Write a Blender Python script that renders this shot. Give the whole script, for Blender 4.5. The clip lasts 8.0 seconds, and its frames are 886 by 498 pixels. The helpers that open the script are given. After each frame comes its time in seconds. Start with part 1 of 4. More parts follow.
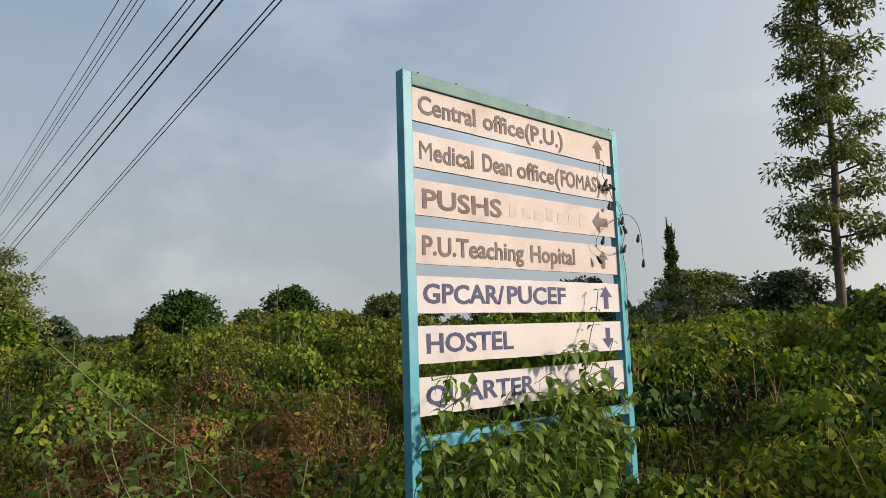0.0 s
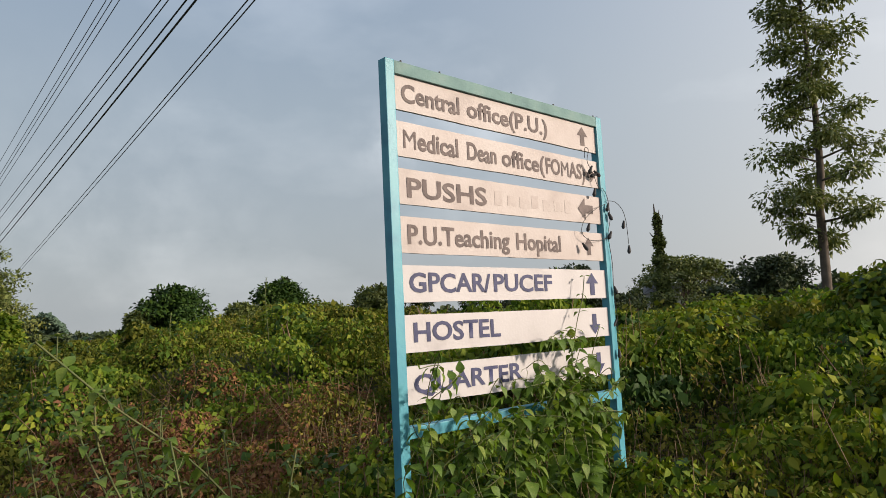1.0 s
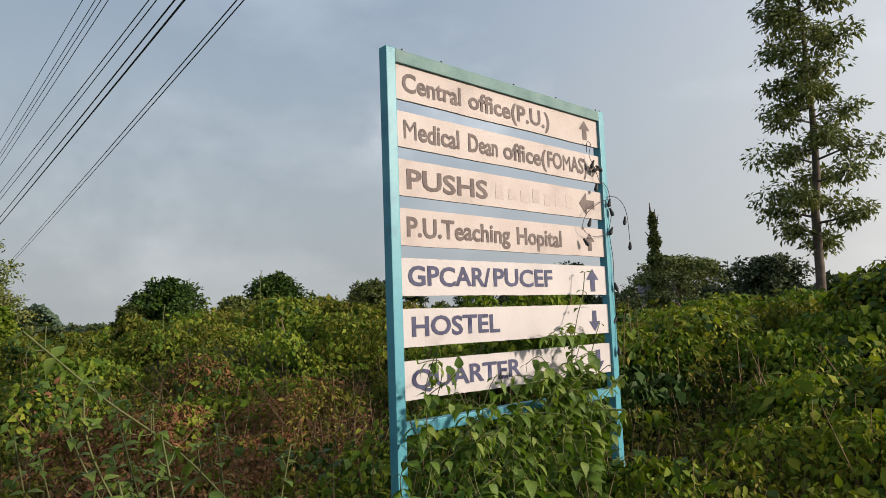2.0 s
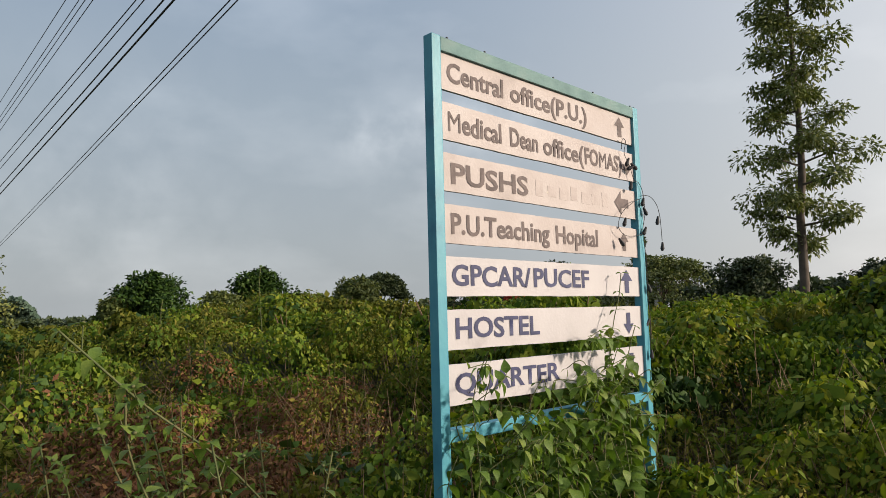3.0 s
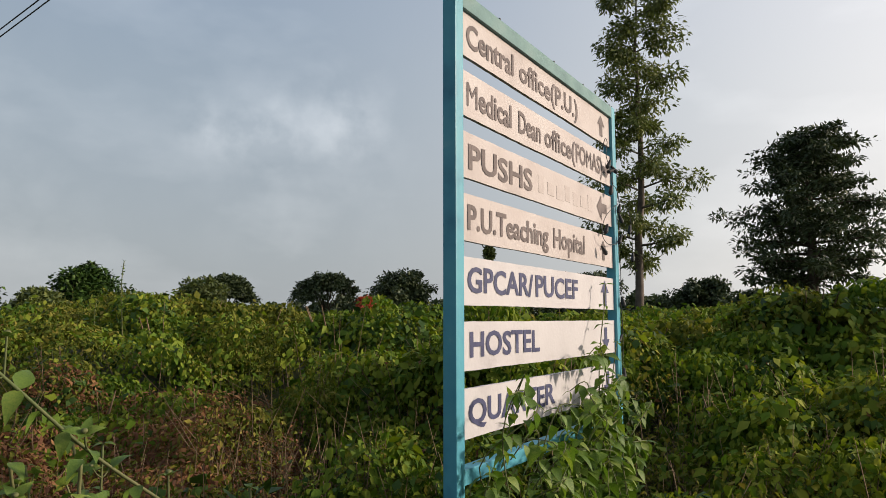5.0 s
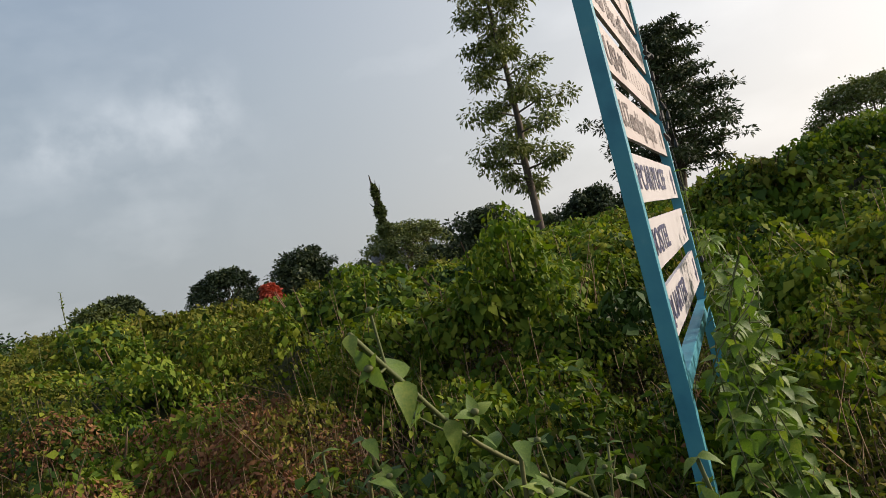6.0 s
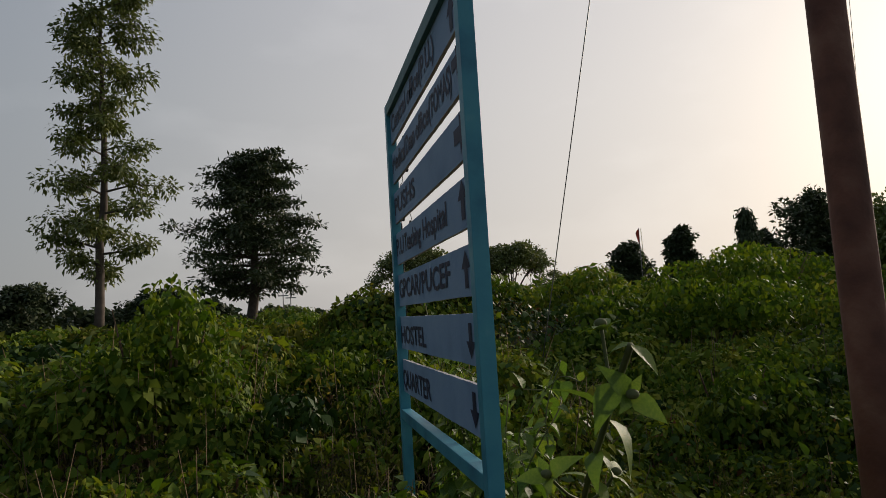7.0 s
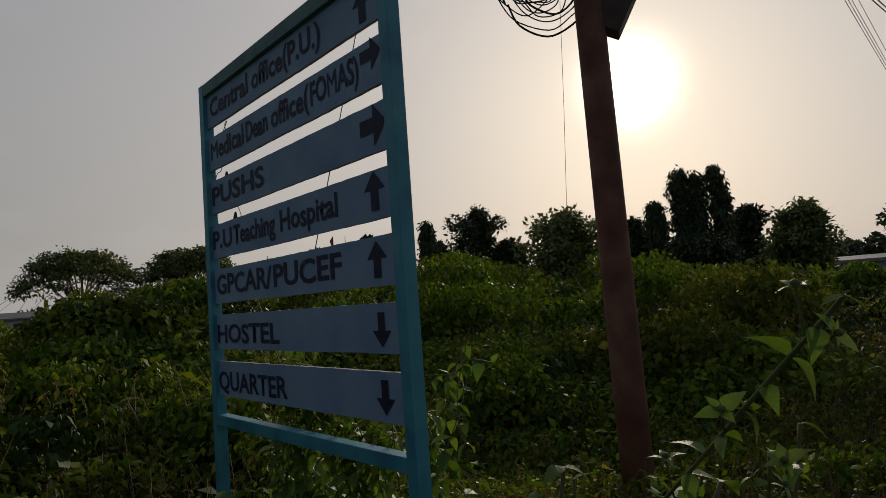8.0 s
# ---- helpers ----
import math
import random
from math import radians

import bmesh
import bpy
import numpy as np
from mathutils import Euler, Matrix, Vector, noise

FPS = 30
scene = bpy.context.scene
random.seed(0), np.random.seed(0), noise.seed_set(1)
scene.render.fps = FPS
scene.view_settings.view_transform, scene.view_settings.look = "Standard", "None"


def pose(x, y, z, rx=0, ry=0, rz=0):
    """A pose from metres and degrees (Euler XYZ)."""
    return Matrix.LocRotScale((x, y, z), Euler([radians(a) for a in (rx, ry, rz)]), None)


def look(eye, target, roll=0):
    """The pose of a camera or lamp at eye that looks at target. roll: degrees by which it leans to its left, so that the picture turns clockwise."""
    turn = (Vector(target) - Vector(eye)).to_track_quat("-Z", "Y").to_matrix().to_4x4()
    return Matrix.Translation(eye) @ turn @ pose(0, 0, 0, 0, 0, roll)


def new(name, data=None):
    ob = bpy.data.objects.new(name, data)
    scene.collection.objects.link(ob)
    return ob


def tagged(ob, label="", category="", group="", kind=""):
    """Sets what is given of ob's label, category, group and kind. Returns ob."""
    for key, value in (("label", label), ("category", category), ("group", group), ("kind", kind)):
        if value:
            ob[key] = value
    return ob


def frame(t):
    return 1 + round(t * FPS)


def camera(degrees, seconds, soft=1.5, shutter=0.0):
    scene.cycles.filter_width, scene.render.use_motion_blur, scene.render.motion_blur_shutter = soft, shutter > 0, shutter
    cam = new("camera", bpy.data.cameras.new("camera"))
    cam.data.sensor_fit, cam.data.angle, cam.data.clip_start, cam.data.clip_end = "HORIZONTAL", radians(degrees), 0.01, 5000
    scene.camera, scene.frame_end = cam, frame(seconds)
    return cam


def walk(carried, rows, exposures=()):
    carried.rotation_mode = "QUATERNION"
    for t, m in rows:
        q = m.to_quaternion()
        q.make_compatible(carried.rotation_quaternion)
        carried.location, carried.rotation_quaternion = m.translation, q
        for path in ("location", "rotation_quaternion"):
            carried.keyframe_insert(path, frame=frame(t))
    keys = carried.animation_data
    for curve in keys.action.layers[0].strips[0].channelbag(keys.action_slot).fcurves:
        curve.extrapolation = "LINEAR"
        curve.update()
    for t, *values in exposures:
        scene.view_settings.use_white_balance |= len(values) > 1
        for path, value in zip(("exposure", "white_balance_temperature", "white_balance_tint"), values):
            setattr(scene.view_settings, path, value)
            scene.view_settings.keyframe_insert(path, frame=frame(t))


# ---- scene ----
cam = camera(66.9, 8.0, soft=0.85)
PATH = [
    (0, (-2.087, -2.56, 1.47), (-0.771, -1.073, 1.715), -1.8),
    (0.5, (-2.078, -2.576, 1.468), (-0.769, -1.084, 1.721), -2.2),
    (1, (-2.074, -2.572, 1.463), (-0.733, -1.104, 1.677), -2.8),
    (1.5, (-2.071, -2.566, 1.47), (-0.74, -1.091, 1.707), -2.2),
    (2, (-2.045, -2.506, 1.454), (-0.693, -1.046, 1.657), -2.1),
    (3.5, (-2.194, -1.947, 1.51), (-0.787, -0.538, 1.704), -1.7),
    (4, (-2.099, -1.684, 1.529), (-0.611, -0.382, 1.832), -4.0),
    (4.5, (-2.096, -1.559, 1.506), (-0.445, -0.449, 1.716), 0.8),
    (5.8, (-2.343, -0.523, 1.529), (-0.557, 0.358, 1.708), -6.9),
    (6, (-2.376, -0.284, 1.53), (-0.548, 0.527, 1.57), -14.1),
    (6.2, (-2.432, -0.08, 1.543), (-0.537, 0.558, 1.597), -13.2),
    (6.5, (-2.47, 0.208, 1.553), (-0.488, 0.448, 1.664), -11.0),
    (6.8, (-2.343, 0.49, 1.539), (-0.357, 0.405, 1.762), -8.1),
    (7, (-2.237, 0.659, 1.509), (-0.296, 0.216, 1.699), -3.4),
    (7.5, (-2.192, 1.172, 1.482), (-0.393, 0.34, 1.75), -0.5),
    (8, (-1.933, 1.433, 1.498), (-0.399, 0.158, 1.648), -4.1),
]
EXPOSURES = [(0.0, 0.12), (2.0, 0.12), (4.5, 0.04), (6.0, 0.08), (6.5, -0.02), (6.8, -0.38), (7.0, -0.74), (7.5, -1.23), (8.0, -1.36)]
walk(cam, [(t, look(e, a, r)) for t, e, a, r in PATH], EXPOSURES)

# ---- sky, sun, exposure ----
SUN_AZ, SUN_EL = -56.5, 16.5
SUN = Vector((math.cos(radians(SUN_EL)) * math.cos(radians(SUN_AZ)), math.cos(radians(SUN_EL)) * math.sin(radians(SUN_AZ)), math.sin(radians(SUN_EL))))


def make_world():
    w = bpy.data.worlds.new("sky")
    scene.world = w
    w.use_nodes = True
    nt = w.node_tree
    nt.nodes.clear()
    n, l = nt.nodes.new, nt.links.new
    co = n("ShaderNodeTexCoord")
    sky = n("ShaderNodeTexSky")
    sky.sky_type, sky.sun_disc = "NISHITA", False
    sky.sun_elevation, sky.sun_rotation = radians(SUN_EL), radians(90 - SUN_AZ)
    sky.dust_density, sky.air_density = 4.0, 1.2

    def math_node(op, a, b):
        m = n("ShaderNodeMath")
        m.operation = op
        if op == "MULTIPLY_ADD":
            m.inputs[2].default_value = 0.259
        for k, v in enumerate((a, b)):
            if isinstance(v, (int, float)):
                m.inputs[k].default_value = v
            else:
                l(v, m.inputs[k])
        return m.outputs[0]

    dot = n("ShaderNodeVectorMath")
    dot.operation = "DOT_PRODUCT"
    l(co.outputs["Generated"], dot.inputs[0])
    dot.inputs[1].default_value = SUN
    d = math_node("MAXIMUM", dot.outputs["Value"], 0.0)
    wide = math_node("MAXIMUM", math_node("MULTIPLY_ADD", dot.outputs["Value"], 0.741), 0.0)
    sep = n("ShaderNodeSeparateXYZ")
    l(co.outputs["Generated"], sep.inputs[0])
    ramp = n("ShaderNodeValToRGB")
    ramp.color_ramp.elements[0].position, ramp.color_ramp.elements[0].color = 0.0, (0.37, 0.395, 0.41, 1)
    ramp.color_ramp.elements[1].position, ramp.color_ramp.elements[1].color = 1.0, (0.10, 0.155, 0.26, 1)
    for pos, col in ((0.3, (0.318, 0.378, 0.442, 1)), (0.55, (0.235, 0.315, 0.43, 1))):
        ramp.color_ramp.elements.new(pos).color = col
    # thin drifting cloud in the haze
    stretch = n("ShaderNodeVectorMath")
    stretch.operation = "MULTIPLY"
    stretch.inputs[1].default_value = (1.0, 1.0, 2.2)
    l(co.outputs["Generated"], stretch.inputs[0])
    cloud = n("ShaderNodeTexNoise")
    cloud.inputs["Scale"].default_value, cloud.inputs["Detail"].default_value = 3.3, 5
    l(stretch.outputs[0], cloud.inputs["Vector"])
    puff = n("ShaderNodeMapRange")
    puff.inputs["From Min"].default_value, puff.inputs["From Max"].default_value = 0.52, 0.72
    puff.inputs["To Max"].default_value = 0.09
    l(cloud.outputs["Fac"], puff.inputs["Value"])
    l(sep.outputs["Z"], ramp.inputs["Fac"])

    def add(a, b, fac):
        m = n("ShaderNodeMix")
        m.data_type, m.blend_type = "RGBA", "ADD"
        m.clamp_result = False
        if isinstance(fac, (int, float)):
            m.inputs["Factor"].default_value = fac
        else:
            m.clamp_factor = False
            l(fac, m.inputs["Factor"])
        l(a, m.inputs["A"])
        if isinstance(b, tuple):
            m.inputs["B"].default_value = b
        else:
            l(b, m.inputs["B"])
        return m.outputs["Result"]

    c = add(ramp.outputs["Color"], sky.outputs["Color"], 0.012)
    c = add(c, (1.0, 0.97, 0.95, 1), puff.outputs["Result"])
    # small puffs of cloud, and thin grey streaks beside the sun
    grain = n("ShaderNodeTexNoise")
    grain.inputs["Scale"].default_value, grain.inputs["Detail"].default_value = 16.0, 5
    l(co.outputs["Generated"], grain.inputs["Vector"])
    lump = n("ShaderNodeMapRange")
    lump.inputs["From Min"].default_value, lump.inputs["From Max"].default_value = 0.42, 0.68
    l(grain.outputs["Fac"], lump.inputs["Value"])
    for az, el, tight, much, tint in ((52.6, 15.2, 1500, 0.13, (1, 0.96, 0.93, 1)), (48.0, 15.2, 900, 0.15, (1, 0.96, 0.93, 1)), (41.3, 16.6, 500, 0.13, (1, 0.96, 0.93, 1)), (45.0, 11.0, 90, 0.03, (1, 0.98, 0.96, 1)), (73.0, 9.5, 60, 0.06, (1, 0.97, 0.95, 1)),
                                      (-64.5, 18.6, 900, 0.5, (-1, -0.95, -0.85, 1)), (-69.5, 16.0, 500, 0.45, (-1, -0.95, -0.85, 1))):
        near = n("ShaderNodeVectorMath")
        near.operation = "DOT_PRODUCT"
        l(co.outputs["Generated"], near.inputs[0])
        near.inputs[1].default_value = (math.cos(radians(el)) * math.cos(radians(az)), math.cos(radians(el)) * math.sin(radians(az)), math.sin(radians(el)))
        spot = math_node("POWER", math_node("MAXIMUM", near.outputs["Value"], 0.0), float(tight))
        c = add(c, tint, math_node("MULTIPLY", math_node("MULTIPLY", spot, lump.outputs["Result"]), much))
    c = add(c, (1.0, 0.86, 0.74, 1), math_node("MULTIPLY", math_node("POWER", wide, 2.2), 0.95))
    c = add(c, (1.0, 0.83, 0.62, 1), math_node("MULTIPLY", math_node("POWER", d, 30.0), 0.38))
    c = add(c, (1.0, 0.86, 0.66, 1), math_node("MULTIPLY", math_node("POWER", d, 900.0), 6.0))
    bg = n("ShaderNodeBackground")
    l(c, bg.inputs["Color"])
    out = n("ShaderNodeOutputWorld")
    l(bg.outputs[0], out.inputs["Surface"])


make_world()
lamp = bpy.data.lights.new("sun", "SUN")
lamp.energy, lamp.angle, lamp.color = 4.8, radians(5), (1.0, 0.85, 0.69)
new("sun", lamp).matrix_world = look(SUN * 50, (0, 0, 0))


# ---- materials ----
def material(name, stops, scale=6.0, rough=0.7, metal=0.0, bump=0.2, fine=60.0, spec=0.3, by="noise", clear=0.0):
    """Colour stops run along a two-scale noise, or along the random value of each piece (by='island' or 'object')."""
    m = bpy.data.materials.new(name)
    m.use_nodes = True
    nt = m.node_tree
    n, l = nt.nodes.new, nt.links.new
    p = nt.nodes["Principled BSDF"]
    p.inputs["Roughness"].default_value, p.inputs["Metallic"].default_value = rough, metal
    p.inputs["Specular IOR Level"].default_value = spec
    co = n("ShaderNodeTexCoord")
    big = n("ShaderNodeTexNoise")
    big.inputs["Scale"].default_value, big.inputs["Detail"].default_value = scale, 6
    l(co.outputs["Object"], big.inputs["Vector"])
    ramp = n("ShaderNodeValToRGB")
    els = ramp.color_ramp.elements
    while len(els) < len(stops):
        els.new(0.5)
    for k, (pos, col) in enumerate(stops):
        els[k].position, els[k].color = pos, (*col, 1)
    if by == "noise":
        l(big.outputs["Fac"], ramp.inputs["Fac"])
    else:
        src = n("ShaderNodeNewGeometry").outputs["Random Per Island"] if by == "island" else n("ShaderNodeObjectInfo").outputs["Random"]
        mixv = n("ShaderNodeMath")
        mixv.operation = "MULTIPLY_ADD"
        mixv.inputs[1].default_value = 0.6
        l(src, mixv.inputs[0])
        sc = n("ShaderNodeMapRange")
        sc.inputs["From Min"].default_value, sc.inputs["From Max"].default_value = 0.3, 0.7
        sc.inputs["To Max"].default_value = 0.4
        l(big.outputs["Fac"], sc.inputs["Value"])
        l(sc.outputs["Result"], mixv.inputs[2])
        l(mixv.outputs[0], ramp.inputs["Fac"])
    l(ramp.outputs["Color"], p.inputs["Base Color"])
    small = n("ShaderNodeTexNoise")
    small.inputs["Scale"].default_value, small.inputs["Detail"].default_value = fine, 4
    l(co.outputs["Object"], small.inputs["Vector"])
    b = n("ShaderNodeBump")
    b.inputs["Strength"].default_value, b.inputs["Distance"].default_value = bump, 0.01
    l(small.outputs["Fac"], b.inputs["Height"])
    l(b.outputs["Normal"], p.inputs["Normal"])
    if clear:
        tr = n("ShaderNodeBsdfTranslucent")
        hsv = n("ShaderNodeHueSaturation")
        hsv.inputs["Value"].default_value, hsv.inputs["Saturation"].default_value = 1.5, 1.1
        l(ramp.outputs["Color"], hsv.inputs["Color"])
        l(hsv.outputs["Color"], tr.inputs["Color"])
        mx = n("ShaderNodeMixShader")
        mx.inputs[0].default_value = clear
        l(p.outputs[0], mx.inputs[1])
        l(tr.outputs[0], mx.inputs[2])
        l(mx.outputs[0], nt.nodes["Material Output"].inputs["Surface"])
    return m


G = material
M_GROUND = G("undergrowth soil", [(0.3, (0.035, 0.03, 0.018)), (0.5, (0.05, 0.055, 0.02)), (0.7, (0.045, 0.07, 0.02))], 3.0, 0.95, bump=0.9, fine=25)
M_SCRUB = G("weed leaf", [(0.0, (0.020, 0.032, 0.007)), (0.4, (0.072, 0.092, 0.013)), (0.7, (0.15, 0.15, 0.025)), (1.0, (0.26, 0.20, 0.05))], 0.5, 0.65, by="island", clear=0.24, spec=0.08)
M_VINE = G("vine leaf", [(0.0, (0.022, 0.050, 0.008)), (0.4, (0.075, 0.13, 0.015)), (0.75, (0.175, 0.215, 0.026)), (1.0, (0.31, 0.30, 0.045))], 0.35, 0.6, by="island", clear=0.24, spec=0.08)
M_DEEP = G("dark creeper leaf", [(0.0, (0.012, 0.030, 0.007)), (0.6, (0.035, 0.070, 0.012)), (1.0, (0.07, 0.115, 0.02))], 0.5, 0.5, by="island", clear=0.04, spec=0.12)
M_DRY = G("withered leaf", [(0.0, (0.075, 0.032, 0.018)), (0.5, (0.17, 0.075, 0.035)), (1.0, (0.29, 0.17, 0.06))], 0.8, 0.85, by="island", clear=0.12)
M_STEM = G("green stem", [(0.3, (0.07, 0.095, 0.03)), (0.7, (0.13, 0.125, 0.05))], 8, 0.7)
M_DRYSTEM = G("dry brown stem", [(0.3, (0.09, 0.055, 0.035)), (0.7, (0.24, 0.17, 0.10))], 6, 0.85)
M_BIGLEAF = G("broad weed leaf", [(0.0, (0.065, 0.12, 0.02)), (0.6, (0.125, 0.19, 0.032)), (1.0, (0.21, 0.25, 0.048))], 14, 0.5, by="object", clear=0.28, fine=150)
M_CLIMB = G("climber leaf", [(0.0, (0.05, 0.10, 0.015)), (0.6, (0.115, 0.19, 0.028)), (1.0, (0.25, 0.28, 0.055))], 14, 0.5, by="object", clear=0.3, fine=150)
M_BARK = G("grey-brown bark", [(0.3, (0.06, 0.048, 0.038)), (0.7, (0.13, 0.105, 0.085))], 1.5, 0.9, bump=0.8, fine=9)
M_DARKBARK = G("dark bark", [(0.3, (0.05, 0.04, 0.03)), (0.7, (0.10, 0.08, 0.06))], 1.5, 0.9, bump=0.8, fine=9)
M_CROWN = G("tree leaf", [(0.0, (0.06, 0.09, 0.028)), (0.6, (0.13, 0.155, 0.04)), (1.0, (0.21, 0.215, 0.06))], 0.3, 0.5, by="island", clear=0.15)
# darker tree leaf; crowns against the sun get their shade from this colour
M_DARKCROWN = G("dark and backlit tree leaf", [(0.0, (0.025, 0.042, 0.018)), (0.6, (0.05, 0.07, 0.025)), (1.0, (0.085, 0.10, 0.035))], 0.3, 0.55, by="island", clear=0.08)
M_RED = G("red bract", [(0.0, (0.26, 0.04, 0.03)), (1.0, (0.48, 0.12, 0.07))], 0.6, 0.6, by="island", clear=0.3)
# the hill's distance haze is mixed into its leaf colour
M_FAR_HAZE = G("wooded hill foliage with haze tint", [(0.3, (0.05, 0.085, 0.06)), (0.7, (0.08, 0.125, 0.085))], 0.05, 0.9, by="island")
M_FRAME = G("turquoise paint", [(0.28, (0.035, 0.17, 0.25)), (0.45, (0.06, 0.265, 0.35)), (0.62, (0.075, 0.30, 0.37)), (0.8, (0.19, 0.37, 0.40))], 5, 0.45, bump=0.12, fine=40, spec=0.4)
M_RAIL = G("faded grey-green frame paint", [(0.28, (0.065, 0.145, 0.15)), (0.5, (0.11, 0.21, 0.205)), (0.75, (0.17, 0.25, 0.24))], 6, 0.6, bump=0.15, fine=40)
M_BOARD = G("weathered pinkish white board paint", [(0.25, (0.35, 0.30, 0.287)), (0.42, (0.43, 0.375, 0.36)), (0.7, (0.48, 0.432, 0.42))], 3.5, 0.6, bump=0.12, fine=50)
M_CLEAN = G("white board paint", [(0.25, (0.37, 0.345, 0.355)), (0.42, (0.46, 0.435, 0.445)), (0.7, (0.505, 0.48, 0.49))], 3.5, 0.6, bump=0.12, fine=50)
# back of the white boards: their sky-blue shade is put into this colour
M_BACK_SHADE = G("board paint with blue shade on the back", [(0.25, (0.17, 0.26, 0.38)), (0.45, (0.22, 0.32, 0.46)), (0.7, (0.27, 0.37, 0.50))], 3.5, 0.65, bump=0.12, fine=50)
M_FADED = G("faded brown lettering paint", [(0.3, (0.095, 0.075, 0.075)), (0.7, (0.165, 0.13, 0.125))], 14, 0.7, bump=0.1)
M_GHOST = G("worn-off lettering paint", [(0.3, (0.40, 0.345, 0.33)), (0.7, (0.455, 0.40, 0.385))], 20, 0.7, bump=0.1)
M_NAVY = G("navy lettering paint", [(0.3, (0.03, 0.034, 0.085)), (0.7, (0.06, 0.064, 0.14))], 14, 0.6, bump=0.1)
M_DARK = G("dark blue-black lettering paint", [(0.3, (0.012, 0.014, 0.035)), (0.7, (0.03, 0.032, 0.07))], 14, 0.6, bump=0.1)
M_POLE = G("rusty brown pole", [(0.25, (0.07, 0.03, 0.022)), (0.5, (0.15, 0.065, 0.045)), (0.8, (0.24, 0.13, 0.09))], 4, 0.75, bump=0.5, fine=30)
M_WIRE = G("black cable", [(0.0, (0.02, 0.02, 0.02)), (1.0, (0.035, 0.035, 0.04))], 20, 0.6)
M_STEEL = G("galvanised wire", [(0.0, (0.10, 0.10, 0.10)), (1.0, (0.2, 0.2, 0.2))], 20, 0.5, metal=0.6)
M_BOX = G("dark junction box steel", [(0.3, (0.05, 0.035, 0.03)), (0.7, (0.10, 0.06, 0.05))], 8, 0.7)


# ---- mesh tools ----
def mesh_np(name, V, F, mat, smooth=False):
    V, F = np.asarray(V, np.float32).reshape(-1, 3), np.asarray(F, np.int32).reshape(-1, 3)
    me = bpy.data.meshes.new(name)
    me.vertices.add(len(V))
    me.vertices.foreach_set("co", V.ravel())
    me.loops.add(F.size)
    me.loops.foreach_set("vertex_index", F.ravel())
    me.polygons.add(len(F))
    me.polygons.foreach_set("loop_start", np.arange(0, F.size, 3, dtype=np.int32))
    me.update(calc_edges=True)
    me.validate()
    me.materials.append(mat)
    if smooth:
        me.shade_smooth()
    return me


def child(name, me, parent, label=""):
    ob = new(name, me)
    ob.parent = parent
    return tagged(ob, label)


def bm_mesh(name, bm, mat, smooth=False):
    me = bpy.data.meshes.new(name)
    bm.to_mesh(me)
    bm.free()
    me.materials.append(mat)
    if smooth:
        me.shade_smooth()
    return me


def part(name, bm, mat, parent, label="", smooth=False):
    return child(name, bm_mesh(name, bm, mat, smooth), parent, label)


def box_bm(x0, y0, z0, x1, y1, z1, bevel=0.004):
    bm = bmesh.new()
    bmesh.ops.create_cube(bm, size=1)
    for v in bm.verts:
        v.co = Vector(((x0 + x1) / 2 + v.co.x * (x1 - x0), (y0 + y1) / 2 + v.co.y * (y1 - y0), (z0 + z1) / 2 + v.co.z * (z1 - z0)))
    if bevel:
        bmesh.ops.bevel(bm, geom=bm.edges[:], offset=bevel, segments=2, affect="EDGES", profile=0.7)
    return bm


def tube(points, radii, sides=6, cap=True):
    """Vertices and triangles of a tapered tube along points."""
    P = np.asarray(points, float)
    R = np.broadcast_to(np.asarray(radii, float), (len(P),))
    T = np.gradient(P, axis=0)
    T /= np.linalg.norm(T, axis=1, keepdims=True) + 1e-9
    ref = np.array([0.31, 0.95, 0.05]) if abs(T[0] @ np.array([0.31, 0.95, 0.05])) < 0.9 else np.array([1.0, 0, 0])
    U = np.cross(T, ref)
    U /= np.linalg.norm(U, axis=1, keepdims=True) + 1e-9
    W = np.cross(T, U)
    a = np.arange(sides) * 2 * np.pi / sides
    V = P[:, None] + R[:, None, None] * (np.cos(a)[None, :, None] * U[:, None] + np.sin(a)[None, :, None] * W[:, None])
    F = []
    for i in range(len(P) - 1):
        for j in range(sides):
            k = (j + 1) % sides
            A, B, C, D = i * sides + j, i * sides + k, (i + 1) * sides + k, (i + 1) * sides + j
            F += [(A, B, C), (A, C, D)]
    V = V.reshape(-1, 3)
    if cap:
        n = len(V)
        V = np.vstack([V, P[0], P[-1]])
        last = (len(P) - 1) * sides
        for j in range(sides):
            k = (j + 1) % sides
            F += [(n, k, j), (n + 1, last + j, last + k)]
    return V, np.array(F)


def unit(a):
    return a / (np.linalg.norm(a, axis=-1, keepdims=True) + 1e-9)


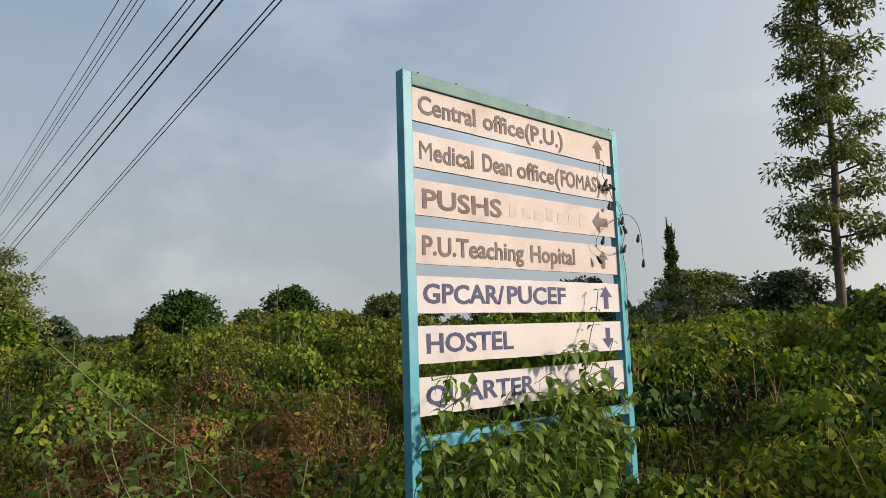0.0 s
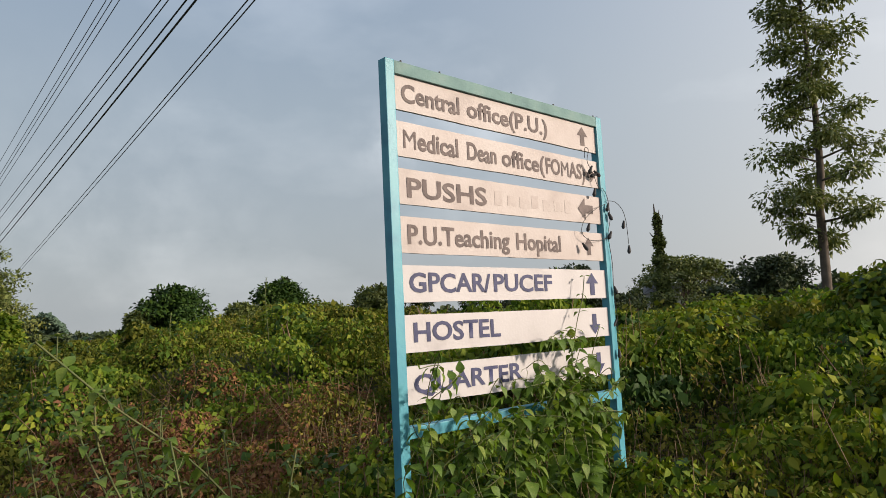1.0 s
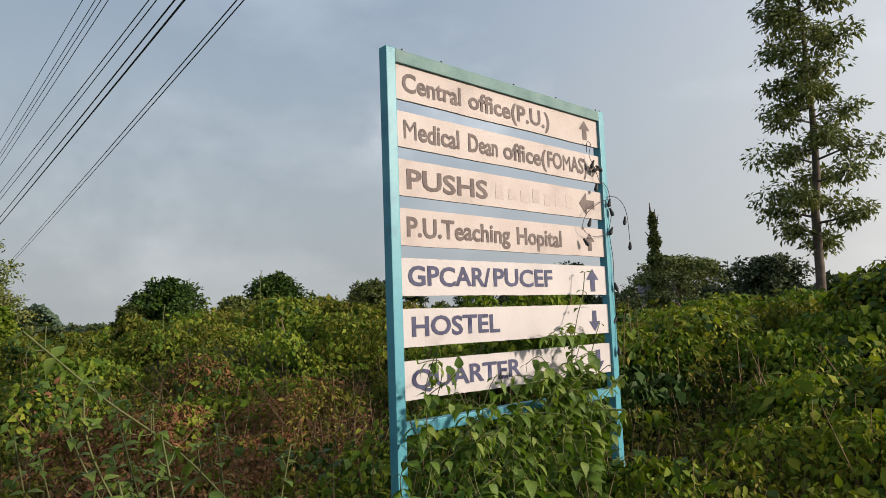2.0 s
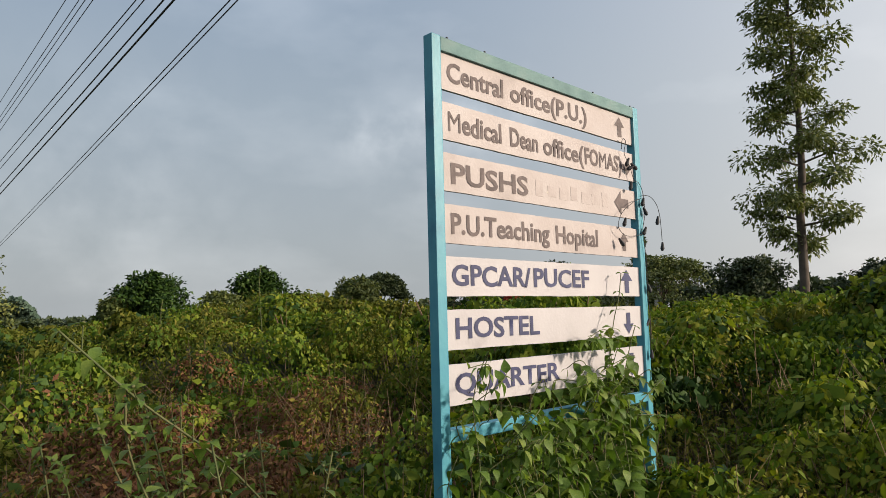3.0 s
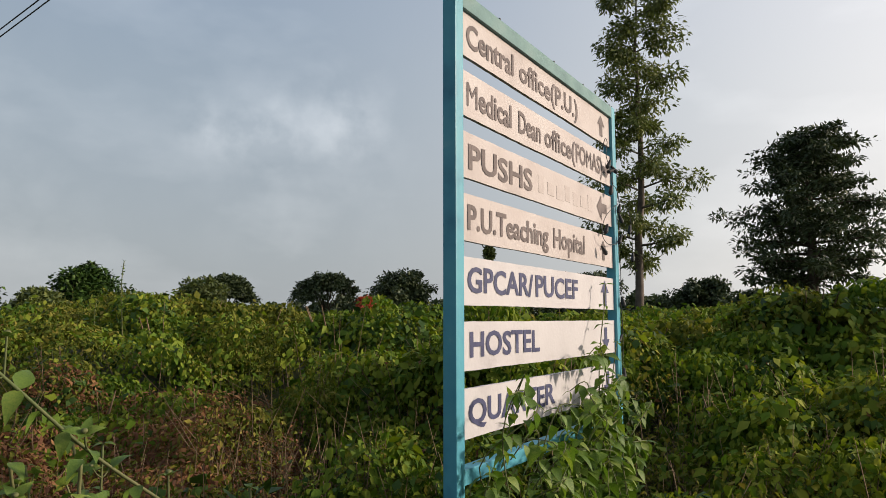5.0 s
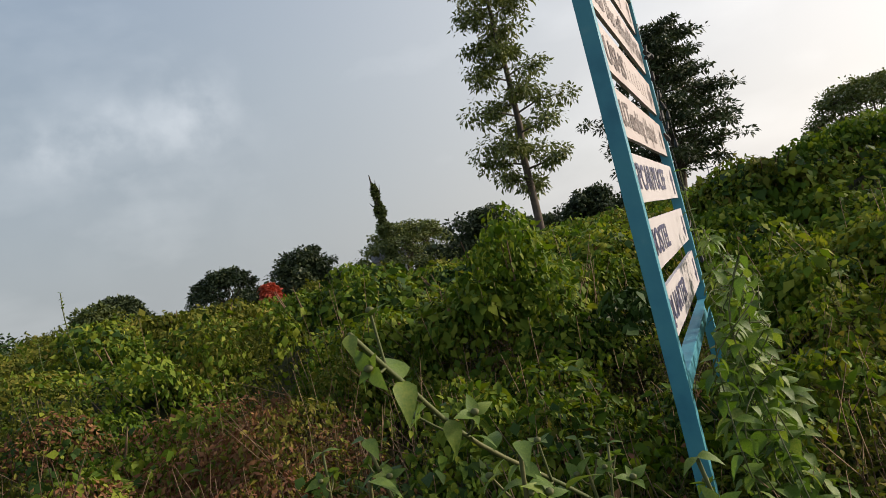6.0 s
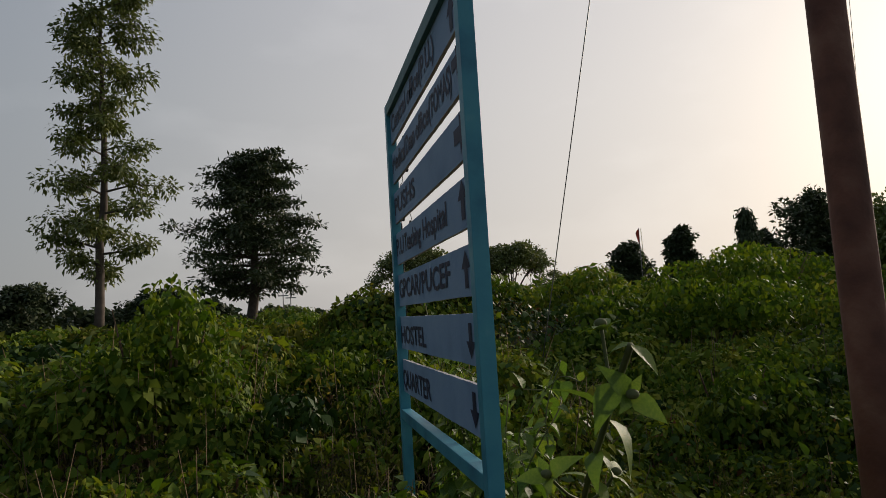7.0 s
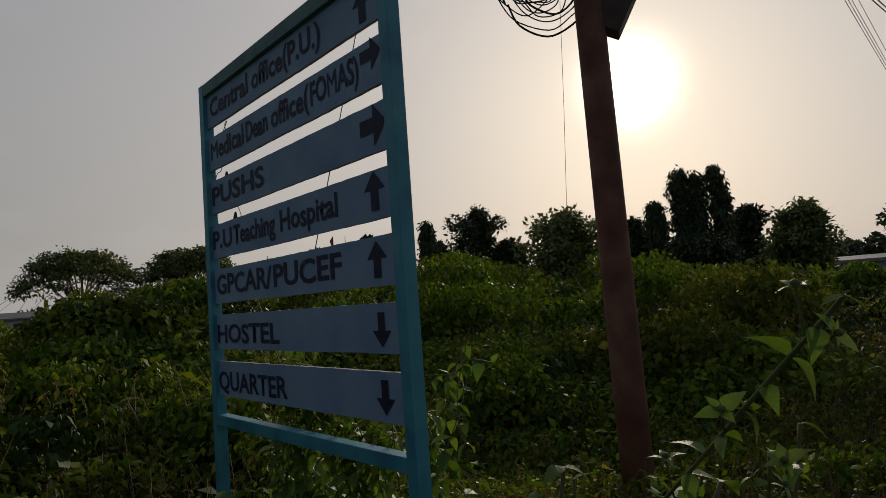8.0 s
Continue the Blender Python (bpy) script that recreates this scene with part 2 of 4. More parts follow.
def leaf_mesh(P, D, N, size, width=0.5, near=True, droop=0.25):
    """Many folded leaves: foot P, direction D, facing N."""
    D = unit(D)
    S = unit(np.cross(D, N))
    N = unit(np.cross(S, D))
    size = np.broadcast_to(np.asarray(size, float), (len(P),))[:, None]
    w = np.broadcast_to(np.asarray(width, float), (len(P),))[:, None]
    if near:
        V = np.stack([P, P + size * (0.20 * D - 0.42 * w * S + 0.08 * w * N), P + size * (0.20 * D + 0.42 * w * S + 0.08 * w * N),
                      P + size * (0.56 * D - 0.40 * w * S + (0.10 * w - 0.3 * droop) * N), P + size * (0.56 * D + 0.40 * w * S + (0.10 * w - 0.3 * droop) * N),
                      P + size * (0.45 * D - (0.04 + 0.2 * droop) * N), P + size * (D - droop * N)], 1)
        F = np.array([(0, 5, 1), (1, 5, 3), (3, 5, 6), (0, 2, 5), (2, 4, 5), (4, 6, 5)])
    else:
        V = np.stack([P, P + size * (0.45 * D - 0.5 * w * S), P + size * (0.45 * D + 0.5 * w * S), P + size * (D - droop * N)], 1)
        F = np.array([(0, 2, 1), (1, 2, 3)])
    n, k = V.shape[:2]
    return V.reshape(-1, 3), (F[None] + (np.arange(n) * k)[:, None, None]).reshape(-1, 3)


def join(pieces):
    V, F, n = [], [], 0
    for v, f in pieces:
        V.append(v)
        F.append(np.asarray(f) + n)
        n += len(v)
    return np.vstack(V), np.vstack(F)


rng = np.random.default_rng(7)

# ---- lie of the land ----
MID = np.array([-2.3, -0.6])
AZ = [-180, -90, -75, -60, -45, -32, -20, -8, -3, 3, 9, 16, 24, 35, 50, 58, 66, 72, 90, 180]
EL = [0.0, 0.0, 0.0, 0.9, 0.8, 1.1, 0.7, 0.6, 0.0, 0.0, 0.7, 0.8, 0.2, 0.3, 0.9, 0.9, 0.4, -0.5, -0.6, 0.0]


def smooth(a):
    a = np.clip(a, 0, 1)
    return a * a * (3 - 2 * a)


def wave(x, y):
    return (np.sin(1.3 * x + 0.7 * y) + np.sin(0.9 * y - 1.7 * x + 1.0) + np.sin(2.3 * y + 0.4 * x + 2.0) + 0.7 * np.sin(3.9 * x - 2.9 * y) + 0.6 * np.sin(4.7 * y + 3.1 * x + 1.2)) / 4.3


MOUNDS = [(3.05, 1.55, 0.6, 0.72), (7.3, -2.0, 0.95, 0.6), (6.8, -0.5, 0.7, 0.35), (1.9, -2.7, 1.4, -0.35), (5.4, 0.4, 0.6, -0.15), (8.6, 3.0, 1.2, -0.2), (7, 5.5, 1.2, 0.1), (4.4, 9.5, 1.4, 0.3), (8.5, -4.6, 1.3, 0.45), (11.5, -3.6, 1.3, 0.5), (15, -6.8, 1.6, 0.7), (10, -7.5, 1.3, 0.5), (1.7, 7.0, 0.9, 0.3)]


def lie(x, y):
    """The broad rise and fall of the scrub."""
    x, y = np.asarray(x, float), np.asarray(y, float)
    dx, dy = x - MID[0], y - MID[1]
    d = np.hypot(dx, dy)
    far = 1.5 + np.minimum(d, 20) * np.tan(np.radians(np.interp(np.degrees(np.arctan2(dy, dx)), AZ, EL)))
    far = np.where(d > 45, far + (1.0 - far) * smooth((d - 45) / 60), far)
    h = 0.42 + (far - 0.42) * smooth((d - 1.3) / 9.0)
    h = h + 0.14 * wave(x, y) * smooth((d - 1.5) / 4) + 0.10 * wave(0.31 * x + 3, 0.31 * y) * smooth((d - 6) / 6)
    for cx, cy, r, up in MOUNDS:
        h = h + up * np.exp(-((x - cx) ** 2 + (y - cy) ** 2) / (r * r))
    return h


# hummocks of creeper: rounded heaps that overlap, with sunken gaps between them
X0, X1, Y0, Y1, CELL = -6.0, 34.0, -34.0, 36.0, 0.06


def make_canopy_grid():
    gx, gy = np.arange(X0, X1, CELL), np.arange(Y0, Y1, CELL)
    X, Y = np.meshgrid(gx, gy, indexing="ij")
    D = np.hypot(X - MID[0], Y - MID[1])
    H = lie(X, Y) - 0.34 * smooth((D - 2.0) / 3.5)
    heap = random.Random(12)
    for _ in range(900):
        d, a = 3.0 + 27 * heap.random() ** 1.15, heap.uniform(-86, 93)
        cx, cy = MID[0] + d * math.cos(radians(a)), MID[1] + d * math.sin(radians(a))
        r = heap.uniform(0.22, 0.62) * (0.65 + d / 14)
        high = r * heap.uniform(0.8, 1.5)
        rise = heap.uniform(-0.42, 0.16) * min(1, 0.25 + d / 9)
        if -6 < a < 5 or 18 < a < 30 or a > 68:
            rise = min(rise, 0.0)
        if a < -8 and d < 8:
            rise -= 0.15
        top = float(lie(cx, cy)) + rise
        i0, i1 = max(int((cx - r - X0) / CELL), 0), min(int((cx + r - X0) / CELL) + 2, len(gx))
        j0, j1 = max(int((cy - r - Y0) / CELL), 0), min(int((cy + r - Y0) / CELL) + 2, len(gy))
        if i0 >= i1 or j0 >= j1:
            continue
        q = ((X[i0:i1, j0:j1] - cx) ** 2 + (Y[i0:i1, j0:j1] - cy) ** 2) / (r * r)
        dome = top - high + high * np.sqrt(np.clip(1 - q, 0, 1))
        H[i0:i1, j0:j1] = np.where(q < 1, np.maximum(H[i0:i1, j0:j1], dome), H[i0:i1, j0:j1])
    return H


CANOPY = make_canopy_grid()


def canopy(x, y):
    """Height of the top of the scrub."""
    x, y = np.asarray(x, float), np.asarray(y, float)
    u, v = (x - X0) / CELL, (y - Y0) / CELL
    inside = (u >= 0) & (v >= 0) & (u < CANOPY.shape[0] - 2) & (v < CANOPY.shape[1] - 2)
    u, v = np.clip(u, 0, CANOPY.shape[0] - 2), np.clip(v, 0, CANOPY.shape[1] - 2)
    i, j = u.astype(int), v.astype(int)
    f, g = u - i, v - j
    h = (CANOPY[i, j] * (1 - f) + CANOPY[i + 1, j] * f) * (1 - g) + (CANOPY[i, j + 1] * (1 - f) + CANOPY[i + 1, j + 1] * f) * g
    return np.where(inside, h, lie(x, y) - 0.1)


def ground_z(x, y):
    d = np.hypot(np.asarray(x) - MID[0], np.asarray(y) - MID[1])
    return np.clip(lie(x, y) - 0.85, -0.05, None) * smooth((d - 3.0) / 6.0)


def make_ground():
    r = np.concatenate([np.linspace(0.4, 12, 50), np.geomspace(12.5, 3500, 60)])
    a = np.radians(np.linspace(-180, 180, 241)[:-1])
    X, Y = MID[0] + r[:, None] * np.cos(a), MID[1] + r[:, None] * np.sin(a)
    Z = ground_z(X, Y)
    Z = np.where(r[:, None] > 200, Z * np.clip(1 - (r[:, None] - 200) / 400, 0, 1), Z)
    V = np.stack([X, Y, Z], -1).reshape(-1, 3)
    m = len(a)
    i, j = np.meshgrid(np.arange(len(r) - 1), np.arange(m), indexing="ij")
    k = (j + 1) % m
    A, B, C, D = i * m + j, i * m + k, (i + 1) * m + k, (i + 1) * m + j
    F = np.stack([np.stack([A, D, C], -1), np.stack([A, C, B], -1)], 2).reshape(-1, 3)
    V = np.vstack([V, [MID[0], MID[1], 0.0]])
    c = len(V) - 1
    F = np.vstack([F, [(c, t, (t + 1) % m) for t in range(m)]])
    return tagged(new("ground", mesh_np("ground", V, F, M_GROUND, True)), "dark soil under dense green scrub, rolling to the horizon", "ground", kind="structure")


make_ground()


# ---- direction sign ----
W, TOP, POST = 1.75, 2.803, 0.058
BOARDS = [(2.550, 2.732), (2.306, 2.490), (2.060, 2.244), (1.812, 1.998), (1.565, 1.750), (1.316, 1.502), (1.064, 1.250)]
# words with their start and end along the sign; base line; cap height
FRONT = [((("Central", 0.052, 0.465), ("office(P.U.)", 0.522, 1.232)), 2.597, 0.094, 0), ((("Medical", 0.054, 0.440), ("Dean", 0.509, 0.745), ("office(", 0.791, 1.185), ("FOMAS)", 1.195, 1.60)), 2.352, 0.097, 0),
         ((("PUSHS", 0.063, 0.645),), 2.100, 0.097, 0), ((("P.U.Teaching", 0.055, 0.816), ("Hopital", 0.875, 1.292)), 1.860, 0.095, 0), ((("GPCAR/", 0.052, 0.638), ("PUCEF", 0.663, 1.180)), 1.616, 0.095, 1),
         ((("HOSTEL", 0.067, 0.697),), 1.368, 0.093, 1), ((("QUARTER", 0.055, 0.859),), 1.115, 0.090, 1)]
BACK = [((("Central", 1.701, 1.19), ("office(P.U.)", 1.145, 0.452)), 2.604, 0.098), ((("Medical", 1.714, 1.270), ("Dean", 1.240, 0.987), ("office(", 0.95, 0.575), ("FOMAS)", 0.562, 0.18)), 2.362, 0.098), ((("PUSHS", 1.728, 1.055),), 2.110, 0.095),
        ((("P.U", 1.74, 1.48), ("Teaching", 1.455, 0.966), ("Hospital", 0.912, 0.392)), 1.866, 0.095), ((("GPCAR/", 1.717, 1.028), ("PUCEF", 1.010, 0.389)), 1.615, 0.10), ((("HOSTEL", 1.737, 0.981),), 1.352, 0.093), ((("QUARTER", 1.745, 0.925),), 1.098, 0.095)]
FRONT_ARROWS = [("up", 1.60, 2.647, 0.128), ("right", 1.66, 2.39, 0.11), ("left", 1.578, 2.152, 0.165), ("up", 1.587, 1.905, 0.115), ("up", 1.593, 1.658, 0.145), ("down", 1.591, 1.398, 0.13), ("down", 1.605, 1.144, 0.14)]
BACK_ARROWS = [("up", 0.13, 2.64, 0.14), ("right", 0.095, 2.435, 0.14), ("right", 0.107, 2.165, 0.175), ("up", 0.124, 1.92, 0.15), ("up", 0.135, 1.664, 0.14), ("down", 0.133, 1.403, 0.13), ("down", 0.137, 1.155, 0.13)]


def text_bm(body, bold=0.005):
    cu = bpy.data.curves.new("lettering", "FONT")
    cu.body, cu.size, cu.offset, cu.extrude, cu.resolution_u = body, 1.0, bold, 0.0, 3
    ob = new("lettering", cu)
    me = bpy.data.meshes.new_from_object(ob.evaluated_get(bpy.context.evaluated_depsgraph_get()))
    bpy.data.objects.remove(ob)
    bm = bmesh.new()
    bm.from_mesh(me)
    bpy.data.meshes.remove(me)
    return bm


def span(bm):
    return min(v.co.x for v in bm.verts), max(v.co.x for v in bm.verts)


def paint_text(body, x0, x1, base, cap, y, back, ink, board):
    """Painted letters from x0 to x1 along the sign, standing on the height base, each a part of its board."""
    ref = text_bm("H")
    h = max(v.co.y for v in ref.verts)
    ref.free()
    bar = text_bm("|")
    edge = span(bar)[1]
    bar.free()
    glyphs = []
    for i, ch in enumerate(body):
        if ch == " ":
            continue
        bm = text_bm(ch, 0.0 if ch in "MW" else 0.024)
        foot = text_bm(body[:i] + "|")
        glyphs.append((bm, span(foot)[1] - edge))
        foot.free()
    lo = glyphs[0][1] + span(glyphs[0][0])[0]
    hi = glyphs[-1][1] + span(glyphs[-1][0])[1]
    for k, (bm, at_x) in enumerate(glyphs):
        wob = 0.002 * math.sin(2.3 * k)
        for v in bm.verts:
            v.co = Vector((x0 + (x1 - x0) * (v.co.x + at_x - lo) / (hi - lo), y, base + wob + v.co.y / h * cap))
        if back:
            bmesh.ops.reverse_faces(bm, faces=bm.faces[:])
        part("letter", bm, ink, board)


def arrow_bm(way, x, z, length, y, back):
    pts = [(-0.5, -0.17), (0.02, -0.17), (0.02, 0.17), (-0.5, 0.17), (0.02, -0.46), (0.5, 0.0), (0.02, 0.46)]
    turn = {"right": 0, "up": 90, "left": 180, "down": -90}[way]
    c, s = math.cos(radians(turn)), math.sin(radians(turn))
    bm = bmesh.new()
    vs = []
    for a, b in pts:
        u, w = c * a - s * b, s * a + c * b
        vs.append(bm.verts.new((x + (-u if back else u) * length, y, z + w * length)))
    bm.faces.new([vs[k] for k in (0, 1, 2, 3)])
    bm.faces.new([vs[k] for k in (4, 5, 6)])
    return bm


def board_bm(k, z0, z1):
    """A thin plank with slightly ragged lower edge."""
    n = 44
    r = random.Random(20 + k)
    bm = bmesh.new()
    cols = []
    for i in range(n + 1):
        x = -0.006 + (W + 0.012) * i / n
        lo = z0 + r.uniform(-0.001, 0.0008) + 0.0008 * math.sin(i * 0.3 + k)
        hi = z1 + r.uniform(-0.001, 0.001)
        cols.append([bm.verts.new((x, y, z)) for y, z in ((0.018, lo), (0.018, hi), (0.034, hi), (0.034, lo))])
    for a, b in zip(cols, cols[1:]):
        for q in range(4):
            w = (q + 1) % 4
            bm.faces.new((a[q], b[q], b[w], a[w]))
    bm.faces.new(cols[0])
    bm.faces.new(cols[-1][::-1])
    bmesh.ops.recalc_face_normals(bm, faces=bm.faces[:])
    # slot 1 is the colour holding the blue shade of the backs
    for f in bm.faces:
        f.material_index = 1 if f.normal.y > 0.7 else 0
    return bm


def make_sign():
    sign = tagged(new("direction_sign"), "turquoise steel-framed direction sign with seven weathered white lettered boards", "sign")
    part("post", box_bm(-POST, 0, -0.3, 0, POST, TOP), M_FRAME, sign)
    part("post", box_bm(W, 0, -0.3, W + POST, POST, TOP), M_FRAME, sign)
    part("top_bar", box_bm(0.001, 0.001, TOP - POST - 0.012, W - 0.001, POST - 0.001, TOP - 0.002), M_RAIL, sign)
    part("bottom_bar", box_bm(0.001, 0.001, 0.905, W - 0.001, POST - 0.001, 0.962), M_FRAME, sign)
    for k, (z0, z1) in enumerate(BOARDS):
        b = part("board", board_bm(k, z0, z1), M_BOARD if k < 4 else M_CLEAN, sign, "white-painted plank with hand-painted lettering and an arrow")
        b.data.materials.append(M_BACK_SHADE)
        words, base, cap, navy = FRONT[k]
        ink = M_NAVY if navy else M_FADED
        for text, x0, x1 in words:
            paint_text(text, x0, x1, base, cap, 0.0155, False, ink, b)
        part("arrow", arrow_bm(*FRONT_ARROWS[k], 0.0155, False), ink, b)
        words, base, cap = BACK[k]
        for text, x0, x1 in words:
            paint_text(text, x0, x1, base, cap, 0.0365, True, M_DARK, b)
        part("arrow", arrow_bm(*BACK_ARROWS[k], 0.0365, True), M_DARK, b)
        if k == 2:
            for q in range(7):
                part("worn_lettering", box_bm(0.71 + q * 0.108, 0.0168, 2.108 + 0.006 * (q % 2), 0.775 + q * 0.108 + 0.012 * (q % 3), 0.0176, 2.175 + 0.02 * (q % 3 == 0), 0.0003), M_GHOST, b)
    for x in (0.05, 0.32, 0.9, 1.3, W - 0.02, W + 0.025):
        part("bolt", box_bm(x - 0.004, 0.004, TOP - 0.004, x + 0.004, 0.012, TOP + 0.008, 0.001), M_WIRE, sign)
    return sign


make_sign()


def curve_mesh(name, pts, r, mat, sides=5, smoothing=6):
    P = np.asarray(pts, float)
    tt = np.linspace(0, len(P) - 1, (len(P) - 1) * smoothing + 1)
    out = []
    for u in tt:
        i = min(int(u), len(P) - 2)
        f = u - i
        p0, p1, p2, p3 = P[max(i - 1, 0)], P[i], P[i + 1], P[min(i + 2, len(P) - 1)]
        out.append(0.5 * (2 * p1 + (p2 - p0) * f + (2 * p0 - 5 * p1 + 4 * p2 - p3) * f * f + (3 * p1 - p0 - 3 * p2 + p3) * f ** 3))
    return mesh_np(name, *tube(out, r, sides), mat, True)


def make_string_light():
    s = tagged(new("string_light"), "dead black string light with small bulbs tangled round the sign post", "string light")
    s.location = (1.78, -0.01, 2.3)

    def L(*pts):
        return [(x - 1.78, y + 0.01, z - 2.3) for x, y, z in pts]
    child("wire", curve_mesh("wire", L((1.60, 0.01, 2.50), (1.585, -0.01, 2.56), (1.62, -0.012, 2.55), (1.60, -0.01, 2.47), (1.65, -0.012, 2.40), (1.70, -0.012, 2.31), (1.755, -0.01, 2.30), (1.80, -0.012, 2.24), (1.81, -0.014, 2.10), (1.775, -0.012, 1.98), (1.80, -0.012, 1.80), (1.79, -0.014, 1.60), (1.81, -0.012, 1.42), (1.79, -0.012, 1.2)), 0.0022, M_WIRE), s)
    child("wire", curve_mesh("wire", L((1.78, -0.012, 2.22), (1.86, -0.03, 2.215), (1.94, -0.03, 2.17), (1.975, -0.03, 2.10), (1.985, -0.03, 2.02), (1.99, -0.03, 1.93)), 0.0022, M_WIRE), s)
    child("wire", curve_mesh("wire", L((1.78, -0.012, 2.20), (1.66, -0.02, 2.16), (1.52, -0.02, 2.08), (1.47, -0.02, 1.99), (1.55, -0.02, 1.94), (1.70, -0.014, 1.95), (1.78, -0.012, 1.97)), 0.0020, M_WIRE), s)
    bm = bmesh.new()
    bmesh.ops.create_cone(bm, segments=8, radius1=0.014, radius2=0.006, depth=0.045)
    top = bmesh.ops.create_uvsphere(bm, u_segments=8, v_segments=5, radius=0.011)
    bmesh.ops.translate(bm, verts=top["verts"], vec=(0, 0, -0.026))
    me = bm_mesh("bulb", bm, M_WIRE, True)
    for x, z, y, tilt in ((1.62, 2.42, -0.02, 20), (1.655, 2.385, -0.025, 60), (1.665, 2.395, -0.03, -40), (1.645, 2.27, -0.02, 10), (1.785, 2.18, -0.02, 12), (1.80, 2.12, -0.02, -20), (1.945, 2.07, -0.03, 8), (1.99, 1.90, -0.03, 4), (1.55, 2.03, -0.02, 15), (1.49, 1.90, -0.02, -30), (1.79, 1.99, -0.02, 20), (1.80, 1.62, -0.02, -15), (1.80, 1.40, 0.0, 30), (1.79, 1.20, -0.02, 0)):
        b = child("bulb", me, s)
        b.matrix_basis = pose(x - 1.78, y + 0.01, z - 2.3, tilt, tilt * 0.6, 30)


make_string_light()


# ---- utility pole and cables ----
POLE = (0.905, -2.455)


def on_pole(z):
    return -0.225 + 0.046 * z, 0.245 - 0.04 * z


def make_pole():
    p = tagged(new("utility_pole"), "tall rusty-brown utility pole with cable coils and a box", "utility pole")
    p.location = (*POLE, 0)
    child("shaft", mesh_np("shaft", *tube([(*on_pole(z), z) for z in np.linspace(-0.3, 10.6, 9)], np.linspace(0.107, 0.088, 9), 16), M_POLE, True), p)
    bx = part("junction_box", box_bm(-0.10, -0.09, -0.16, 0.10, 0.09, 0.16, 0.012), M_BOX, p, "dark steel junction box")
    bx.matrix_basis = pose(-0.18, -0.03, 3.42, 0, -28, 36)
    part("bracket", box_bm(-0.19, -0.02, 3.47, -0.06, 0.02, 3.52), M_BOX, p)
    r = random.Random(4)
    for k in range(13):
        rad = r.uniform(0.13, 0.30)
        c = Vector((0.16 + r.uniform(0, 0.18), 0.18 + r.uniform(0, 0.13), 3.60 + r.uniform(-0.02, 0.30)))
        u = Vector((0.81 + r.uniform(-0.25, 0.25), 0.59, r.uniform(-0.25, 0.25))).normalized()
        v = Vector((r.uniform(-0.3, 0.3), r.uniform(-0.3, 0.3), 1)).normalized()
        pts = [tuple(c + rad * (math.cos(a) * u * r.uniform(0.85, 1.15) + math.sin(a) * v * r.uniform(0.75, 1.05))) for a in [q * 2 * math.pi / 9 for q in range(10)]]
        child("cable_coil", curve_mesh("cable_coil", pts, 0.005 if k % 3 else 0.008, M_WIRE, 5, 5), p)
    for z in (5.62, 5.71, 6.13, 6.26, 6.45, 6.55, 7.58, 7.76, 7.95, 8.35):
        ax, ay = on_pole(z)
        part("insulator", box_bm(ax - 0.19, ay - 0.04, z - 0.03, ax + 0.13, ay + 0.10, z + 0.03, 0.01), M_BOX, p)
    return p


make_pole()


def make_cable(x, z, r, az, sag, slope, mat=M_WIRE, label="black overhead cable strung from the utility pole"):
    a = radians(az)
    pts = []
    for k in range(41):
        s = k / 40
        pts.append((x + 62 * s * math.cos(a), POLE[1] + 62 * s * math.sin(a), z - 4 * sag * s * (1 - s)))
    for k in range(1, 21):
        s = k / 20
        pts.insert(0, (x + 58 * s * slope, POLE[1] - 58 * s * 0.985, z - 4 * sag * s * (1 - s)))
    tagged(new("overhead_cable", mesh_np("overhead_cable", *tube(pts, r, 5), mat, True)), label, "cable", "cables on the pole")


for x, z, r, az in ((0.90, 5.62, 0.009, 83.7), (0.90, 5.71, 0.009, 83.8), (0.90, 6.13, 0.016, 85.9), (0.90, 6.26, 0.013, 86.1), (0.90, 6.45, 0.009, 86.7), (0.90, 6.55, 0.009, 86.9), (0.90, 7.58, 0.008, 86.9), (0.90, 7.76, 0.008, 87.0), (0.90, 7.95, 0.008, 87.0), (0.90, 8.35, 0.008, 87.1)):
    make_cable(x, z, r, az, 0.10, 0.187 if z > 7 else 0.06)
a0 = np.array([4.745, -2.18, 1.88])
a1 = np.array([0.387, 0.05, -0.92])
tagged(new("guy_wire", mesh_np("guy_wire", *tube([a0 + a1 * s for s in np.linspace(-9.6, 2.2, 8)], 0.006, 5), M_STEEL)), "thin steel guy wire slanting from the pole to the scrub", "guy wire")

tagged(new("drop_wire", mesh_np("drop_wire", *tube([(3.62, -5.29, 2.5), (3.36, -5.09, 3.75), (3.10, -4.87, 5.0)], 0.003, 5), M_STEEL)), "thin wire hanging down behind the utility pole", "wire")


# ---- trees ----
def place(az, d, cam_xy=(-2.3, -0.4)):
    x, y = cam_xy[0] + d * math.cos(radians(az)), cam_xy[1] + d * math.sin(radians(az))
    return x, y, float(ground_z(x, y))


